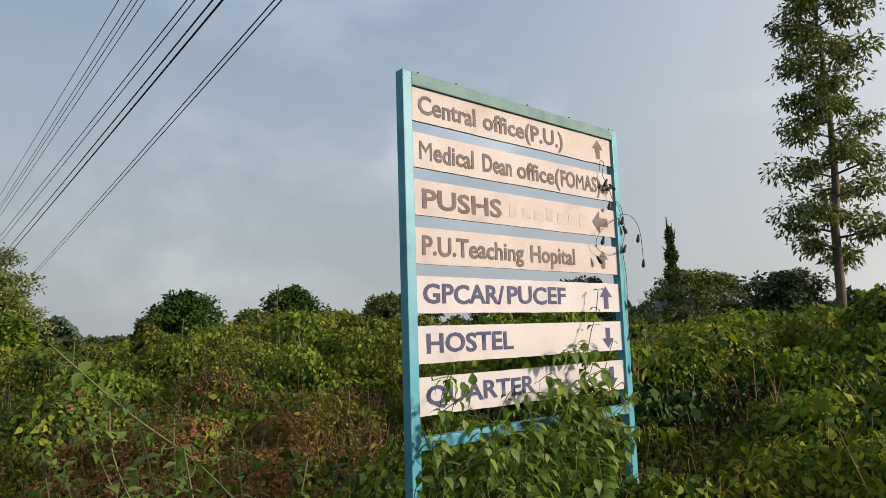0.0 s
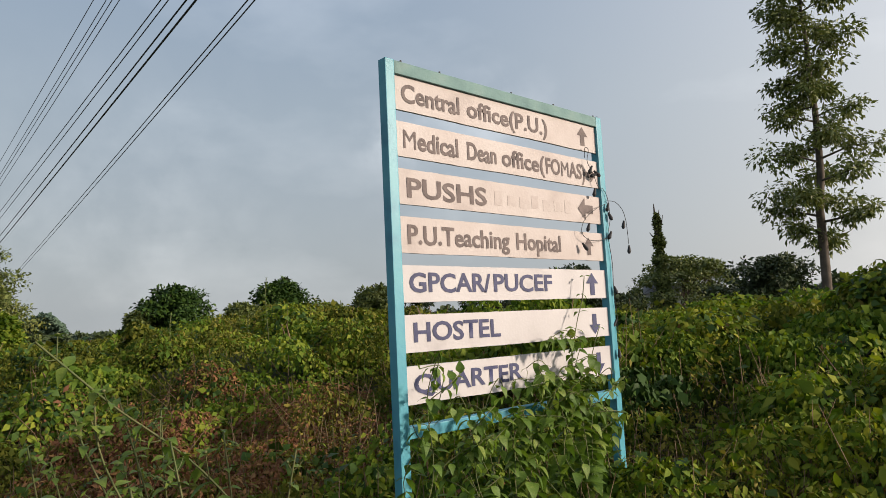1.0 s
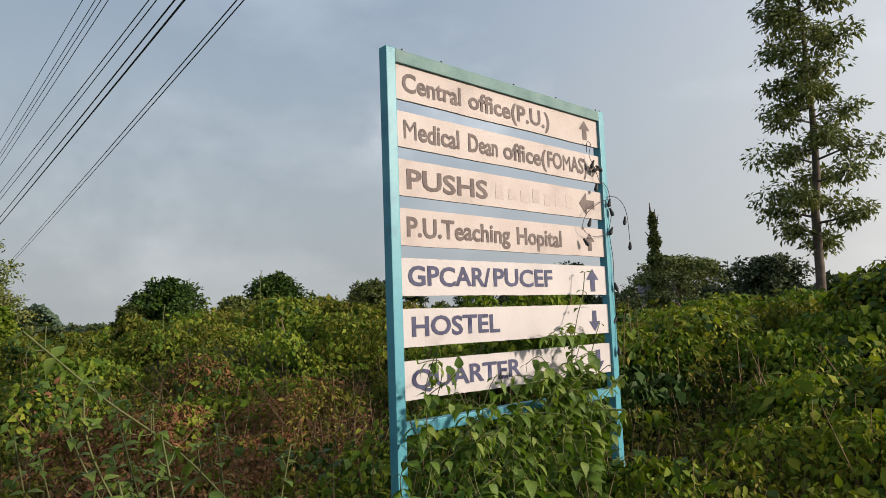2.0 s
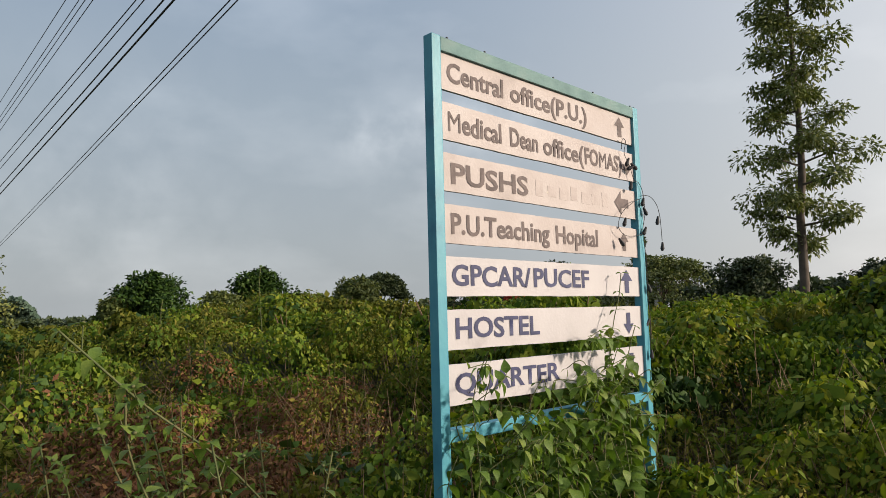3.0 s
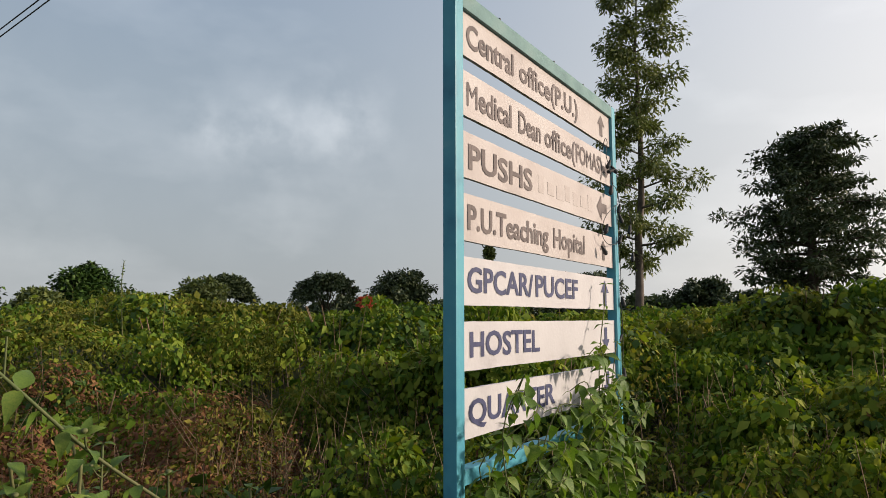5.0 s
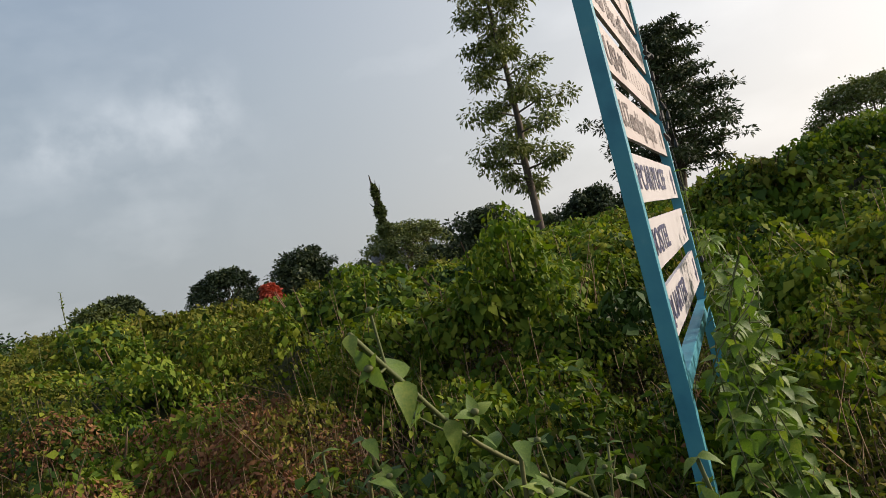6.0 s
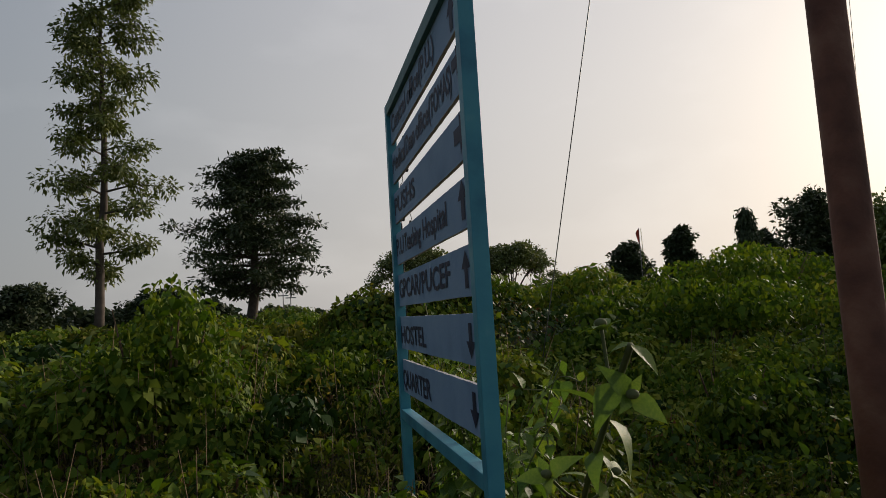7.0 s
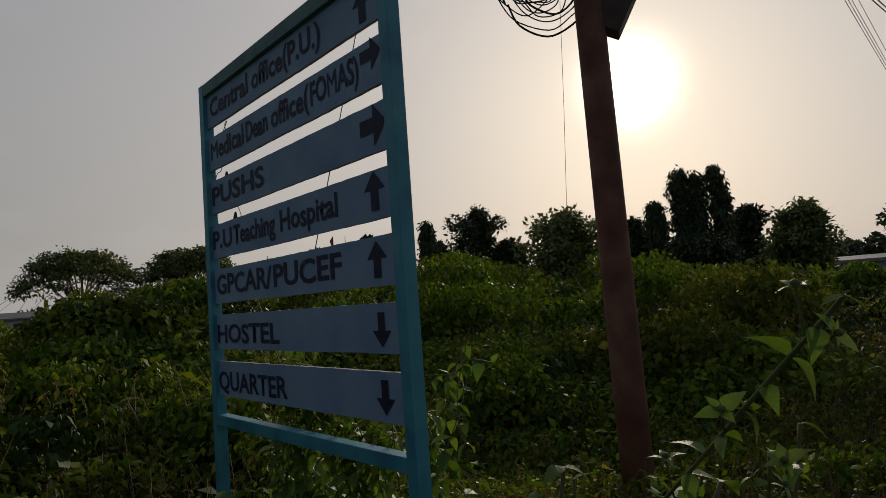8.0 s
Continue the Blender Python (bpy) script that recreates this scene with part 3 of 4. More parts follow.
def make_tree(name, label, base, height, trunk_r, first, radius, branches, clusters, leaves, cluster_r, leaf, mat, bark, seed, flat=0.45, lean=(0, 0), rise=0.25, width=0.4, droop=0.4, bare=0.35, extra=0, hang=0.0):
    """A tapered trunk, limbs along it and a crown of leaf clusters. radius: reach of the limbs along the crown, a function of 0 to 1."""
    g = np.random.default_rng(seed)
    t = tagged(new(name), label, "tree")
    t.location = base
    s = np.linspace(0, 1, 12)
    wob = np.cumsum(g.normal(0, 0.012, (12, 2)), 0) * height * 0.5
    wob -= wob[0]
    spine = np.stack([lean[0] * height * s + wob[:, 0], lean[1] * height * s + wob[:, 1], -0.3 + (height * 0.97 + 0.3) * s], 1)
    child("trunk", mesh_np("trunk", *tube(spine, trunk_r * (1.08 - s) ** 0.8 + 0.01, 9), bark, True), t)
    pieces = []
    for k in range(branches):
        f = (k + g.uniform(0.1, 0.9)) / branches
        z = first + (height - first) * f
        foot = np.array([np.interp(z, spine[:, 2], spine[:, 0]), np.interp(z, spine[:, 2], spine[:, 1]), z])
        az = k * 2.4 + g.uniform(-0.5, 0.5)
        reach = max(radius(f) * g.uniform(0.7, 1.12), 0.1)
        way = np.array([math.cos(az), math.sin(az), 0])
        tip = foot + way * reach + np.array([0, 0, reach * rise * g.uniform(0.3, 1.4)])
        mid = (foot + tip) / 2 + np.array([0, 0, reach * 0.10 * g.uniform(-0.5, 1)])
        child("limb", mesh_np("limb", *tube([foot, mid, tip], [trunk_r * 0.32 * (1.1 - 0.7 * f), trunk_r * 0.2 * (1.1 - 0.7 * f), 0.02], 5), bark, True), t)
        for c in range(clusters):
            u = bare + (1.05 - bare) * (c + g.uniform(0, 1)) / clusters
            q = foot + (tip - foot) * u + g.normal(0, 0.10 * reach + 0.05, 3) * np.array([1, 1, 0.5])
            n = int(leaves * g.uniform(0.6, 1.3))
            off = unit(g.normal(0, 1, (n, 3))) * (g.uniform(0, 1, (n, 1)) ** 0.45) * cluster_r * g.uniform(0.6, 1.25)
            off[:, 2] *= flat
            P = q + off
            D = unit(off + g.normal(0, 0.4 * cluster_r, (n, 3))) + np.array([0, 0, -hang])
            N = np.array([0, 0, 1.0]) + g.normal(0, 0.55, (n, 3))
            pieces.append(leaf_mesh(P, D, N, leaf * g.uniform(0.6, 1.3, n), width, False, droop))
    child("crown", mesh_np("crown", *join(pieces), mat), t)
    return t


def tall_profile(f):
    return float(np.interp(f, [0, 0.12, 0.25, 0.32, 0.42, 0.55, 0.7, 0.82, 0.92, 1.0], [2.2, 3.4, 4.3, 3.0, 3.3, 3.1, 2.7, 2.2, 3.3, 2.2]))


make_tree("tall_tree", "tall slender tree with tiers of drooping green leaves", (46.3, 13.25, 1.0), 26.0, 0.30, 4.2, tall_profile, 38, 5, 92, 1.05, 0.38, M_CROWN, M_BARK, 11, flat=0.72, lean=(0.004, 0.014), width=0.45, droop=0.4, bare=0.42, hang=0.25, rise=0.16)
make_tree("broad_tree", "broad dark tree with layered horizontal branches", place(3.55, 110, (-2.47, 0.21)), 28.3, 0.85, 6.0, lambda f: float(np.interp(f, [0, 0.12, 0.3, 0.5, 0.72, 0.9, 1], [6.5, 9.5, 10.6, 9.6, 6.4, 6.2, 4.6])), 56, 7, 62, 1.75, 0.85, M_DARKCROWN, M_DARKBARK, 12, flat=0.42, rise=0.04, bare=0.25, droop=0.3, lean=(0, -0.055))


def umbrella(az, d, el, half, seed, mat=M_DARKCROWN, label="wide domed tree with airy spreading branches", cam_xy=(-2.3, -0.4), dense=1.0):
    """A short trunk that forks into rising limbs under a thin domed shell of leaf clumps."""
    g = np.random.default_rng(seed)
    b = place(az, d, cam_xy)
    h = 1.5 + d * math.tan(radians(el)) - b[2]
    R = d * math.tan(radians(half))
    t = tagged(new("umbrella_tree"), label, "tree")
    t.location = b
    fork = h * 0.22
    tr = 0.035 * h + 0.06
    child("trunk", mesh_np("trunk", *tube([(0, 0, -0.4), (0.03 * R, 0, fork * 0.6), (0, 0.03 * R, fork * 1.2)], [tr, tr * 0.8, tr * 0.65], 8), M_DARKBARK, True), t)
    pieces, twigs = [], []
    for k in range(13):
        a = k * 2.4 + g.uniform(-0.3, 0.3)
        u = math.sqrt((k + 0.5) / 13) * 0.82
        tip = np.array([math.cos(a) * R * u, math.sin(a) * R * u, h * (0.42 + 0.46 * math.sqrt(1 - u * u))])
        mid = tip * np.array([0.45, 0.45, 0.0]) + np.array([0, 0, fork + (tip[2] - fork) * 0.62]) + g.normal(0, 0.03 * R, 3)
        foot = np.array([0, 0, fork * 1.1])
        child("limb", mesh_np("limb", *tube([foot, mid, tip], [tr * 0.26, tr * 0.17, tr * 0.08], 5), M_DARKBARK, True), t)
        for c in range(14):
            w = tip + g.normal(0, 1, 3) * np.array([0.24 * R, 0.24 * R, 0])
            v = min(np.hypot(w[0], w[1]) / R, 1.04)
            w[2] = h * (0.26 + 0.70 * math.sqrt(max(1 - min(v, 1) ** 2.2, 0.0)) * g.uniform(0.5, 1.0) ** 0.6)
            twigs.append(tube([mid + (tip - mid) * g.uniform(0.1, 0.8), (mid + tip) / 4 + w / 2, w], [tr * 0.1, tr * 0.06, tr * 0.02], 3, False))
            n = int(64 * dense * g.uniform(0.6, 1.3))
            off = unit(g.normal(0, 1, (n, 3))) * (g.uniform(0, 1, (n, 1)) ** 0.45) * (0.13 * R + 0.2) * g.uniform(0.6, 1.2)
            off[:, 2] *= 0.5
            pieces.append(leaf_mesh(w + off, off + g.normal(0, 0.1 * R, (n, 3)), np.array([0, 0, 1.0]) + g.normal(0, 0.5, (n, 3)), 0.0046 * d * g.uniform(0.6, 1.3, n), 0.6, False, 0.3))
    child("branchwork", mesh_np("branchwork", *join(twigs), M_DARKBARK), t)
    child("crown", mesh_np("crown", *join(pieces), mat), t)
    return t


def clump(az, d, el, half, seed, mat=M_CROWN, label="dense rounded green tree smothered in creepers", name="bushy_tree", cam_xy=(-2.3, -0.4), dense=1.0):
    b = place(az, d, cam_xy)
    h = max(1.5 + d * math.tan(radians(el)) - b[2], 1.0)
    R = d * math.tan(radians(half))
    return make_tree(name, label, b, h * 0.95, 0.03 * h, h * 0.05, lambda f: R * math.sqrt(max(1 - (f * 0.95) ** 2.4, 0.03)), 24, 8, int(58 * dense), 0.16 * R + 0.2, 0.0050 * d + 0.05, mat, M_DARKBARK, seed, flat=0.8, rise=0.12, bare=0.1, width=0.6)


T0, T65, T8 = (-2.1, -2.65), (-2.53, 0.22), (-1.96, 1.47)
clump(69.6, 80, 3.5, 3.3, 21, cam_xy=T0, mat=M_DEEP)
clump(72.3, 78, 1.6, 1.2, 22, cam_xy=T0)
clump(61.3, 85, 3.6, 3.3, 23, cam_xy=T0, mat=M_DEEP)
clump(64.5, 80, 1.9, 1.8, 24, cam_xy=T0)
umbrella(61.2, 120, 4.3, 1.3, 25, cam_xy=T0)
clump(57.2, 60, 1.5, 2.2, 26, cam_xy=T0)
clump(53.6, 55, 3.0, 2.2, 27, cam_xy=T0)
umbrella(51.2, 108, 3.7, 2.6, 28, cam_xy=(-2.2, -2.0), dense=1.5)
umbrella(42.0, 100, 4.0, 3.0, 29, cam_xy=T65)
clump(35.2, 90, 3.9, 3.0, 30, mat=M_DARKCROWN, cam_xy=T65, label="dense dark rounded tree")
clump(38.6, 84, 1.7, 0.9, 31, mat=M_RED, cam_xy=T65, label="bush covered in red flowers", name="flowering_bush")
umbrella(27.6, 112, 4.35, 4.4, 32, cam_xy=(-2.2, -1.5), mat=M_CROWN, dense=0.9)
clump(21.5, 90, 3.5, 3.4, 33, mat=M_DARKCROWN, cam_xy=T0, label="dense dark rounded tree")
clump(10.5, 85, 3.0, 2.6, 34, mat=M_DARKCROWN, cam_xy=T65, label="dense dark rounded tree")
clump(7.0, 70, 1.9, 1.9, 35, mat=M_DARKCROWN, cam_xy=T65, label="dense dark rounded tree")
umbrella(-10.4, 90, 5.95, 4.7, 36, mat=M_CROWN, cam_xy=T65)
umbrella(-18.2, 95, 5.8, 4.2, 37, dense=1.2, mat=M_CROWN, cam_xy=T65)
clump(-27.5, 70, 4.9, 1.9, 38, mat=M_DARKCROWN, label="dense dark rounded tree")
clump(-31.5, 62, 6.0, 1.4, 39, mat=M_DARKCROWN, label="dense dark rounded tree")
# towards the sun: the silhouettes' shade is put into the dark leaf colour
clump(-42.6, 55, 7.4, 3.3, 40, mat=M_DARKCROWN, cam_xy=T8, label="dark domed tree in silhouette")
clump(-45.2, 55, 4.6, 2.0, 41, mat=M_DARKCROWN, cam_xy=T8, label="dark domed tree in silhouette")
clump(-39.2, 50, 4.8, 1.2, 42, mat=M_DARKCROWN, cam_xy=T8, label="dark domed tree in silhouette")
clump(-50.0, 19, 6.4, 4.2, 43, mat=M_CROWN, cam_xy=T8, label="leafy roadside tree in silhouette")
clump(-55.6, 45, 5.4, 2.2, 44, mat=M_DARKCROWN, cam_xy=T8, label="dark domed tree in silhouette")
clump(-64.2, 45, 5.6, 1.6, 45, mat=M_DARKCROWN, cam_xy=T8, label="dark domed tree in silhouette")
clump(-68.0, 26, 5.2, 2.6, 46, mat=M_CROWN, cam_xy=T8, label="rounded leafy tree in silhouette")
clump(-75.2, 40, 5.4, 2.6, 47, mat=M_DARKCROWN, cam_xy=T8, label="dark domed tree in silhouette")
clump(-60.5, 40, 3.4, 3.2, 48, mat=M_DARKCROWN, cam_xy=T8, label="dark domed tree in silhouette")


def columnar(az, d, el, half, seed):
    b = place(az, d, T8)
    h = 1.5 + d * math.tan(radians(el)) - b[2]
    R = d * math.tan(radians(half))
    # backlit shade comes from the dark leaf colour here too
    make_tree("columnar_tree", "narrow columnar tree with hanging leaves coloured dark as if backlit", b, h * 0.97, 0.14, 0.8, lambda f: R * float(np.interp(f, [0, 0.6, 0.9, 1], [1.5, 1.1, 0.85, 0.4])), 46, 3, 60, 0.4, 0.26, M_DARKCROWN, M_DARKBARK, seed, flat=1.1, rise=-0.4, bare=0.15, hang=1.2, droop=0.5)


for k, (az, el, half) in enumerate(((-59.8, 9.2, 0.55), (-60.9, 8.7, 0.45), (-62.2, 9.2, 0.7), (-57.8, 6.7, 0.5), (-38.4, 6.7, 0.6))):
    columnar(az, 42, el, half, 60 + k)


def make_dead_tree():
    b = place(27.9, 95, T65)
    g = np.random.default_rng(5)
    h = 1.5 + 95 * math.tan(radians(8.8)) - b[2]
    t = tagged(new("dead_tree"), "dead tree trunk wrapped in creepers with bare broken tips", "tree")
    t.location = b
    spine = [(0, 0, -0.4), (0.1, 0.1, h * 0.4), (-0.2, 0.35, h * 0.75), (0.1, 0.7, h)]
    child("trunk", mesh_np("trunk", *tube(spine, [0.55, 0.45, 0.3, 0.06], 8), M_DARKBARK, True), t)
    for z, dy, dz in ((0.78, -0.9, 1.8), (0.82, 0.8, 1.0), (0.7, 1.3, 0.9), (0.86, -0.4, 1.3)):
        child("limb", mesh_np("limb", *tube([(0, 0.35, h * z), (0.1, 0.35 + dy * 0.7, h * z + dz * 0.4), (0.1, 0.35 + dy, h * z + dz)], [0.16, 0.1, 0.03], 5), M_DARKBARK, True), t)
    n = 5200
    s = g.uniform(0, 0.9, n)
    rad = np.interp(s, [0, 0.25, 0.45, 0.62, 0.72, 0.9], [3.2, 1.7, 0.95, 0.85, 0.45, 0.2]) * (0.75 + 0.35 * np.sin(s * 40))
    a = g.uniform(0, 6.28, n)
    off = np.stack([np.cos(a) * rad, np.sin(a) * rad, 0 * a], 1) * g.uniform(0.4, 1, (n, 1))
    P = off + np.stack([0 * s, 0.4 * s, s * h], 1)
    child("creeper", mesh_np("creeper", *leaf_mesh(P, off + g.normal(0, 0.6, (n, 3)), off + np.array([0, 0, 0.8]) + g.normal(0, 0.5, (n, 3)), g.uniform(0.3, 0.65, n), 0.7, False), M_CROWN), t)


make_dead_tree()

# tree at the field's end, hill and far woods
umbrella(85.6, 46, 8.0, 6.6, 70, mat=M_CROWN, cam_xy=T0, label="spreading leafy tree with tiered branches", dense=1.6)
umbrella(84.3, 44, 4.6, 5.3, 71, mat=M_CROWN, cam_xy=T0, label="spreading leafy tree with tiered branches", dense=1.6)
clump(81.2, 36, 1.7, 1.6, 72, mat=M_VINE, cam_xy=T0)
clump(84.5, 34, 1.4, 2.4, 73, mat=M_VINE, cam_xy=T0)


def make_hill():
    g = np.random.default_rng(9)
    n = 26000
    az = g.uniform(76.8, 92, n)
    top = np.interp(az, [76.8, 77.2, 78.0, 78.6, 79.4, 80.5, 84, 92], [0.1, 0.9, 1.75, 1.85, 1.5, 1.3, 1.8, 2.2])
    el = top * (1 - g.uniform(0, 1, n) ** 1.5) + 0.06 * np.sin(az * 14)
    d = 520 - 20 * el + g.uniform(-8, 8, n)
    P = np.stack([T0[0] + d * np.cos(np.radians(az)), T0[1] + d * np.sin(np.radians(az)), 1.5 + d * np.tan(np.radians(el))], 1)
    tagged(new("wooded_hill", mesh_np("wooded_hill", *leaf_mesh(P, g.normal(0, 1, (n, 3)), np.array([-0.1, -1, 0.5]) + g.normal(0, 0.5, (n, 3)), g.uniform(1.2, 2.6, n), 0.9, False), M_FAR_HAZE)), "distant wooded hill with haze put into its blue-green colour", "hill", kind="stuff")


make_hill()


def make_far_woods():
    g = np.random.default_rng(10)
    n = 60000
    az = g.uniform(-85, 96, n)
    top = 0.75 + 0.55 * np.sin(az * 0.9) * np.sin(az * 0.37 + 1) + 0.25 * np.sin(az * 3.1) + np.where(az < -20, 1.2, 0) + np.where((az > 5) & (az < 45), 0.8, 0)
    top = np.where(az > 70, 0.12 + 0.08 * np.sin(az * 3), top)
    el = np.maximum(top, 0.05) * (1 - g.uniform(0, 1, n) ** 1.6) + 0.12 * np.sin(az * 11)
    d = 150 + g.uniform(-8, 8, n)
    P = np.stack([-2.2 + d * np.cos(np.radians(az)), -0.5 + d * np.sin(np.radians(az)), 1.5 + d * np.tan(np.radians(el - 0.1))], 1)
    tagged(new("far_woods", mesh_np("far_woods", *leaf_mesh(P, g.normal(0, 1, (n, 3)), np.array([0, 0, 0.6]) + g.normal(0, 0.7, (n, 3)), g.uniform(0.7, 1.5, n), 0.8, False), M_DARKCROWN)), "band of distant trees along the horizon", "woods", kind="stuff")


make_far_woods()


# ---- glimpses of buildings and masts beyond the scrub ----
M_WALL = G("pale weathered wall", [(0.3, (0.50, 0.50, 0.48)), (0.7, (0.64, 0.64, 0.62))], 0.8, 0.85, bump=0.2, fine=12)
M_BLUEWALL = G("pale blue weathered wall", [(0.3, (0.30, 0.42, 0.50)), (0.7, (0.42, 0.54, 0.60))], 0.8, 0.85, bump=0.2, fine=12)
M_ROOF = G("grey sheet roof", [(0.3, (0.16, 0.16, 0.16)), (0.7, (0.26, 0.25, 0.24))], 0.7, 0.6, bump=0.3, fine=8)
M_PANE = G("dark window pane", [(0.0, (0.02, 0.025, 0.03)), (1.0, (0.04, 0.045, 0.05))], 3, 0.15, spec=0.5)
M_FLAG = G("faded red cloth", [(0.3, (0.30, 0.09, 0.07)), (0.7, (0.42, 0.15, 0.11))], 4, 0.9)


def gable_bm(w, dep, z, rise):
    bm = bmesh.new()
    ends = []
    for x in (-w / 2 - 0.4, w / 2 + 0.4):
        ends.append([bm.verts.new((x, yy, zz)) for yy, zz in ((-dep / 2 - 0.4, z), (0, z + rise), (dep / 2 + 0.4, z), (dep / 2 + 0.4, z - 0.15), (0, z + rise - 0.15), (-dep / 2 - 0.4, z - 0.15))])
    for k in range(6):
        j = (k + 1) % 6
        bm.faces.new((ends[0][k], ends[0][j], ends[1][j], ends[1][k]))
    bm.faces.new(ends[0][::-1])
    bm.faces.new(ends[1])
    bmesh.ops.recalc_face_normals(bm, faces=bm.faces[:])
    return bm


def make_house(az, d, el, w, cam_xy, wall, label):
    x, y, z = place(az, d, cam_xy)
    h = 1.5 + d * math.tan(radians(el)) - z
    b = tagged(new("house"), label, "house")
    b.matrix_world = pose(x, y, z, 0, 0, az + 90)
    part("wall", box_bm(-w / 2, -2.5, -0.3, w / 2, 2.5, h * 0.72, 0.02), wall, b)
    part("roof", gable_bm(w, 5.0, h * 0.72 + 0.16, h * 0.28 - 0.16), M_ROOF, b, "grey sheet-metal gable roof")
    for sx in (-0.28, 0.28):
        for sy in (-2.52, 2.5):
            part("window", box_bm(sx * w - 0.5, sy, h * 0.32, sx * w + 0.5, sy + 0.02, h * 0.6, 0.005), M_PANE, b)


make_house(-8.6, 75, 1.25, 7, (-2.19, 1.17), M_WALL, "low pale house with a grey roof half hidden by scrub")
make_house(29.7, 112, 2.1, 5, T0, M_WALL, "small white house glimpsed between far trees")
make_house(-71.8, 38, 1.05, 6, T8, M_BLUEWALL, "low pale blue house behind the scrub")


def make_mast(az, d, el, cam_xy, r, label):
    x, y, z = place(az, d, cam_xy)
    h = 1.5 + d * math.tan(radians(el)) - z
    m = tagged(new("mast"), label, "mast")
    m.location = (x, y, z)
    child("pole", mesh_np("pole", *tube([(0, 0, -0.3), (0.02, 0, h * 0.5), (0, 0, h)], [r, r * 0.8, r * 0.6], 6), M_STEEL), m)
    return m, h


for az, el in ((1.1, 2.5), (0.5, 2.3)):
    m, h = make_mast(az, 70, el, T65, 0.07, "slim grey steel mast beyond the scrub")
    part("cross_arm", box_bm(-0.06, -0.5, h - 0.4, 0.06, 0.5, h - 0.3, 0.01), M_STEEL, m)
m, h = make_mast(-29.6, 40, 6.0, (-2.2, 0.9), 0.03, "thin flagpole with a small faded pennant")
bm = bmesh.new()
rows = [[bm.verts.new((0.03 * math.sin(4 * u), 0.02 + 0.22 * u, h - 0.05 - e * (1 - u) * 0.9 - 0.25 * u)) for e in (0, 1)] for u in (0, 0.25, 0.5, 0.75, 0.97)]
for p0, p1 in zip(rows, rows[1:]):
    bm.faces.new((p0[0], p1[0], p1[1], p0[1]))
bmesh.ops.solidify(bm, geom=bm.faces[:], thickness=0.006)
part("pennant", bm, M_FLAG, m, "faded red triangular pennant")


# ---- scrub ----
def scatter(n, r0, r1, az0=-92, az1=100, power=1.0):
    r = r0 + (r1 - r0) * rng.uniform(0, 1, n) ** power
    a = np.radians(rng.uniform(az0, az1, n))
    return MID[0] + r * np.cos(a), MID[1] + r * np.sin(a)


def clumped(x, y, k, cut):
    """True where leaves gather; the gaps between stay open and dark."""
    f = np.sin(k * (1.9 * x + 0.8 * y) + 1.1 * np.sin(k * 1.3 * y)) + np.sin(k * (2.1 * y - 1.1 * x) + 1.3 * np.sin(k * 1.1 * x)) + 0.8 * np.sin(k * 3.7 * (x + 0.6 * y)) * np.sin(k * 3.3 * (y - 0.4 * x))
    return f + rng.normal(0, 0.45, len(x)) > cut


def leaf_carpet(name, label, n, r0, r1, size, mat, depth, near, k, cut, width=0.6, az0=-92, az1=100, rough=0.4):
    """Leaves laid like shingles over the heaps, tips hanging downhill, some sunk below the surface."""
    x, y = scatter(n, r0, r1, az0, az1)
    ok = clumped(x, y, k, cut)
    x, y = x[ok], y[ok]
    h = canopy(x, y)
    e = 0.07 if r1 < 16 else 0.2
    gx, gy = (canopy(x + e, y) - canopy(x - e, y)) / (2 * e), (canopy(x, y + e) - canopy(x, y - e)) / (2 * e)
    steep = np.hypot(gx, gy)
    # steep flanks carry more leaves
    keep = rng.uniform(0, 1, len(x)) < np.clip((0.55 + steep) / 1.6, 0.3, 1)
    x, y, h, gx, gy = x[keep], y[keep], h[keep], np.clip(gx[keep], -3, 3), np.clip(gy[keep], -3, 3)
    n = len(x)
    z = h + 0.35 * size * rng.normal(0, 1, n) - depth * rng.uniform(0, 1, n) ** 3
    N = unit(np.stack([-gx, -gy, np.full(n, 0.8)], 1)) + rng.normal(0, rough, (n, 3))
    D = unit(np.stack([-gx, -gy, -(gx * gx + gy * gy) - 0.15], 1)) + rng.normal(0, 0.75, (n, 3))
    s = size * np.clip(np.exp(rng.normal(-0.1, 0.35, n)), 0.4, 1.9)
    return tagged(new(name, mesh_np(name, *leaf_mesh(np.stack([x, y, z], 1), D, N, s, width, near), mat)), label, "scrub", kind="stuff")


CREEPER, WEEDY = "bright green creeper leaves heaped over the scrub", "mixed yellow-green weed leaves over the field"
leaf_carpet("creeper_carpet", CREEPER, 62000, 2.9, 5.2, 0.058, M_VINE, 0.4, True, 0.9, -0.2, 0.6, -92, 36, 0.55)
leaf_carpet("creeper_carpet", CREEPER, 90000, 5.2, 8.0, 0.08, M_VINE, 0.35, False, 0.55, -0.5, 0.66, -92, 44)
leaf_carpet("creeper_carpet", CREEPER, 26000, 4.6, 8.0, 0.07, M_VINE, 0.4, False, 0.9, 0.3, 0.62, 40, 92, 0.55)
leaf_carpet("creeper_carpet", CREEPER, 110000, 8.0, 14, 0.095, M_VINE, 0.35, False, 0.55, -0.5, 0.66, -92, 42)
leaf_carpet("creeper_carpet", CREEPER, 50000, 8.0, 14, 0.078, M_VINE, 0.35, False, 0.7, 0.0, 0.62, 42, 100, 0.6)
leaf_carpet("dark_creeper", "darker glossy creeper leaves among the heaps", 44000, 3.4, 8.0, 0.078, M_DEEP, 0.4, False, 0.75, 0.6, 0.7)
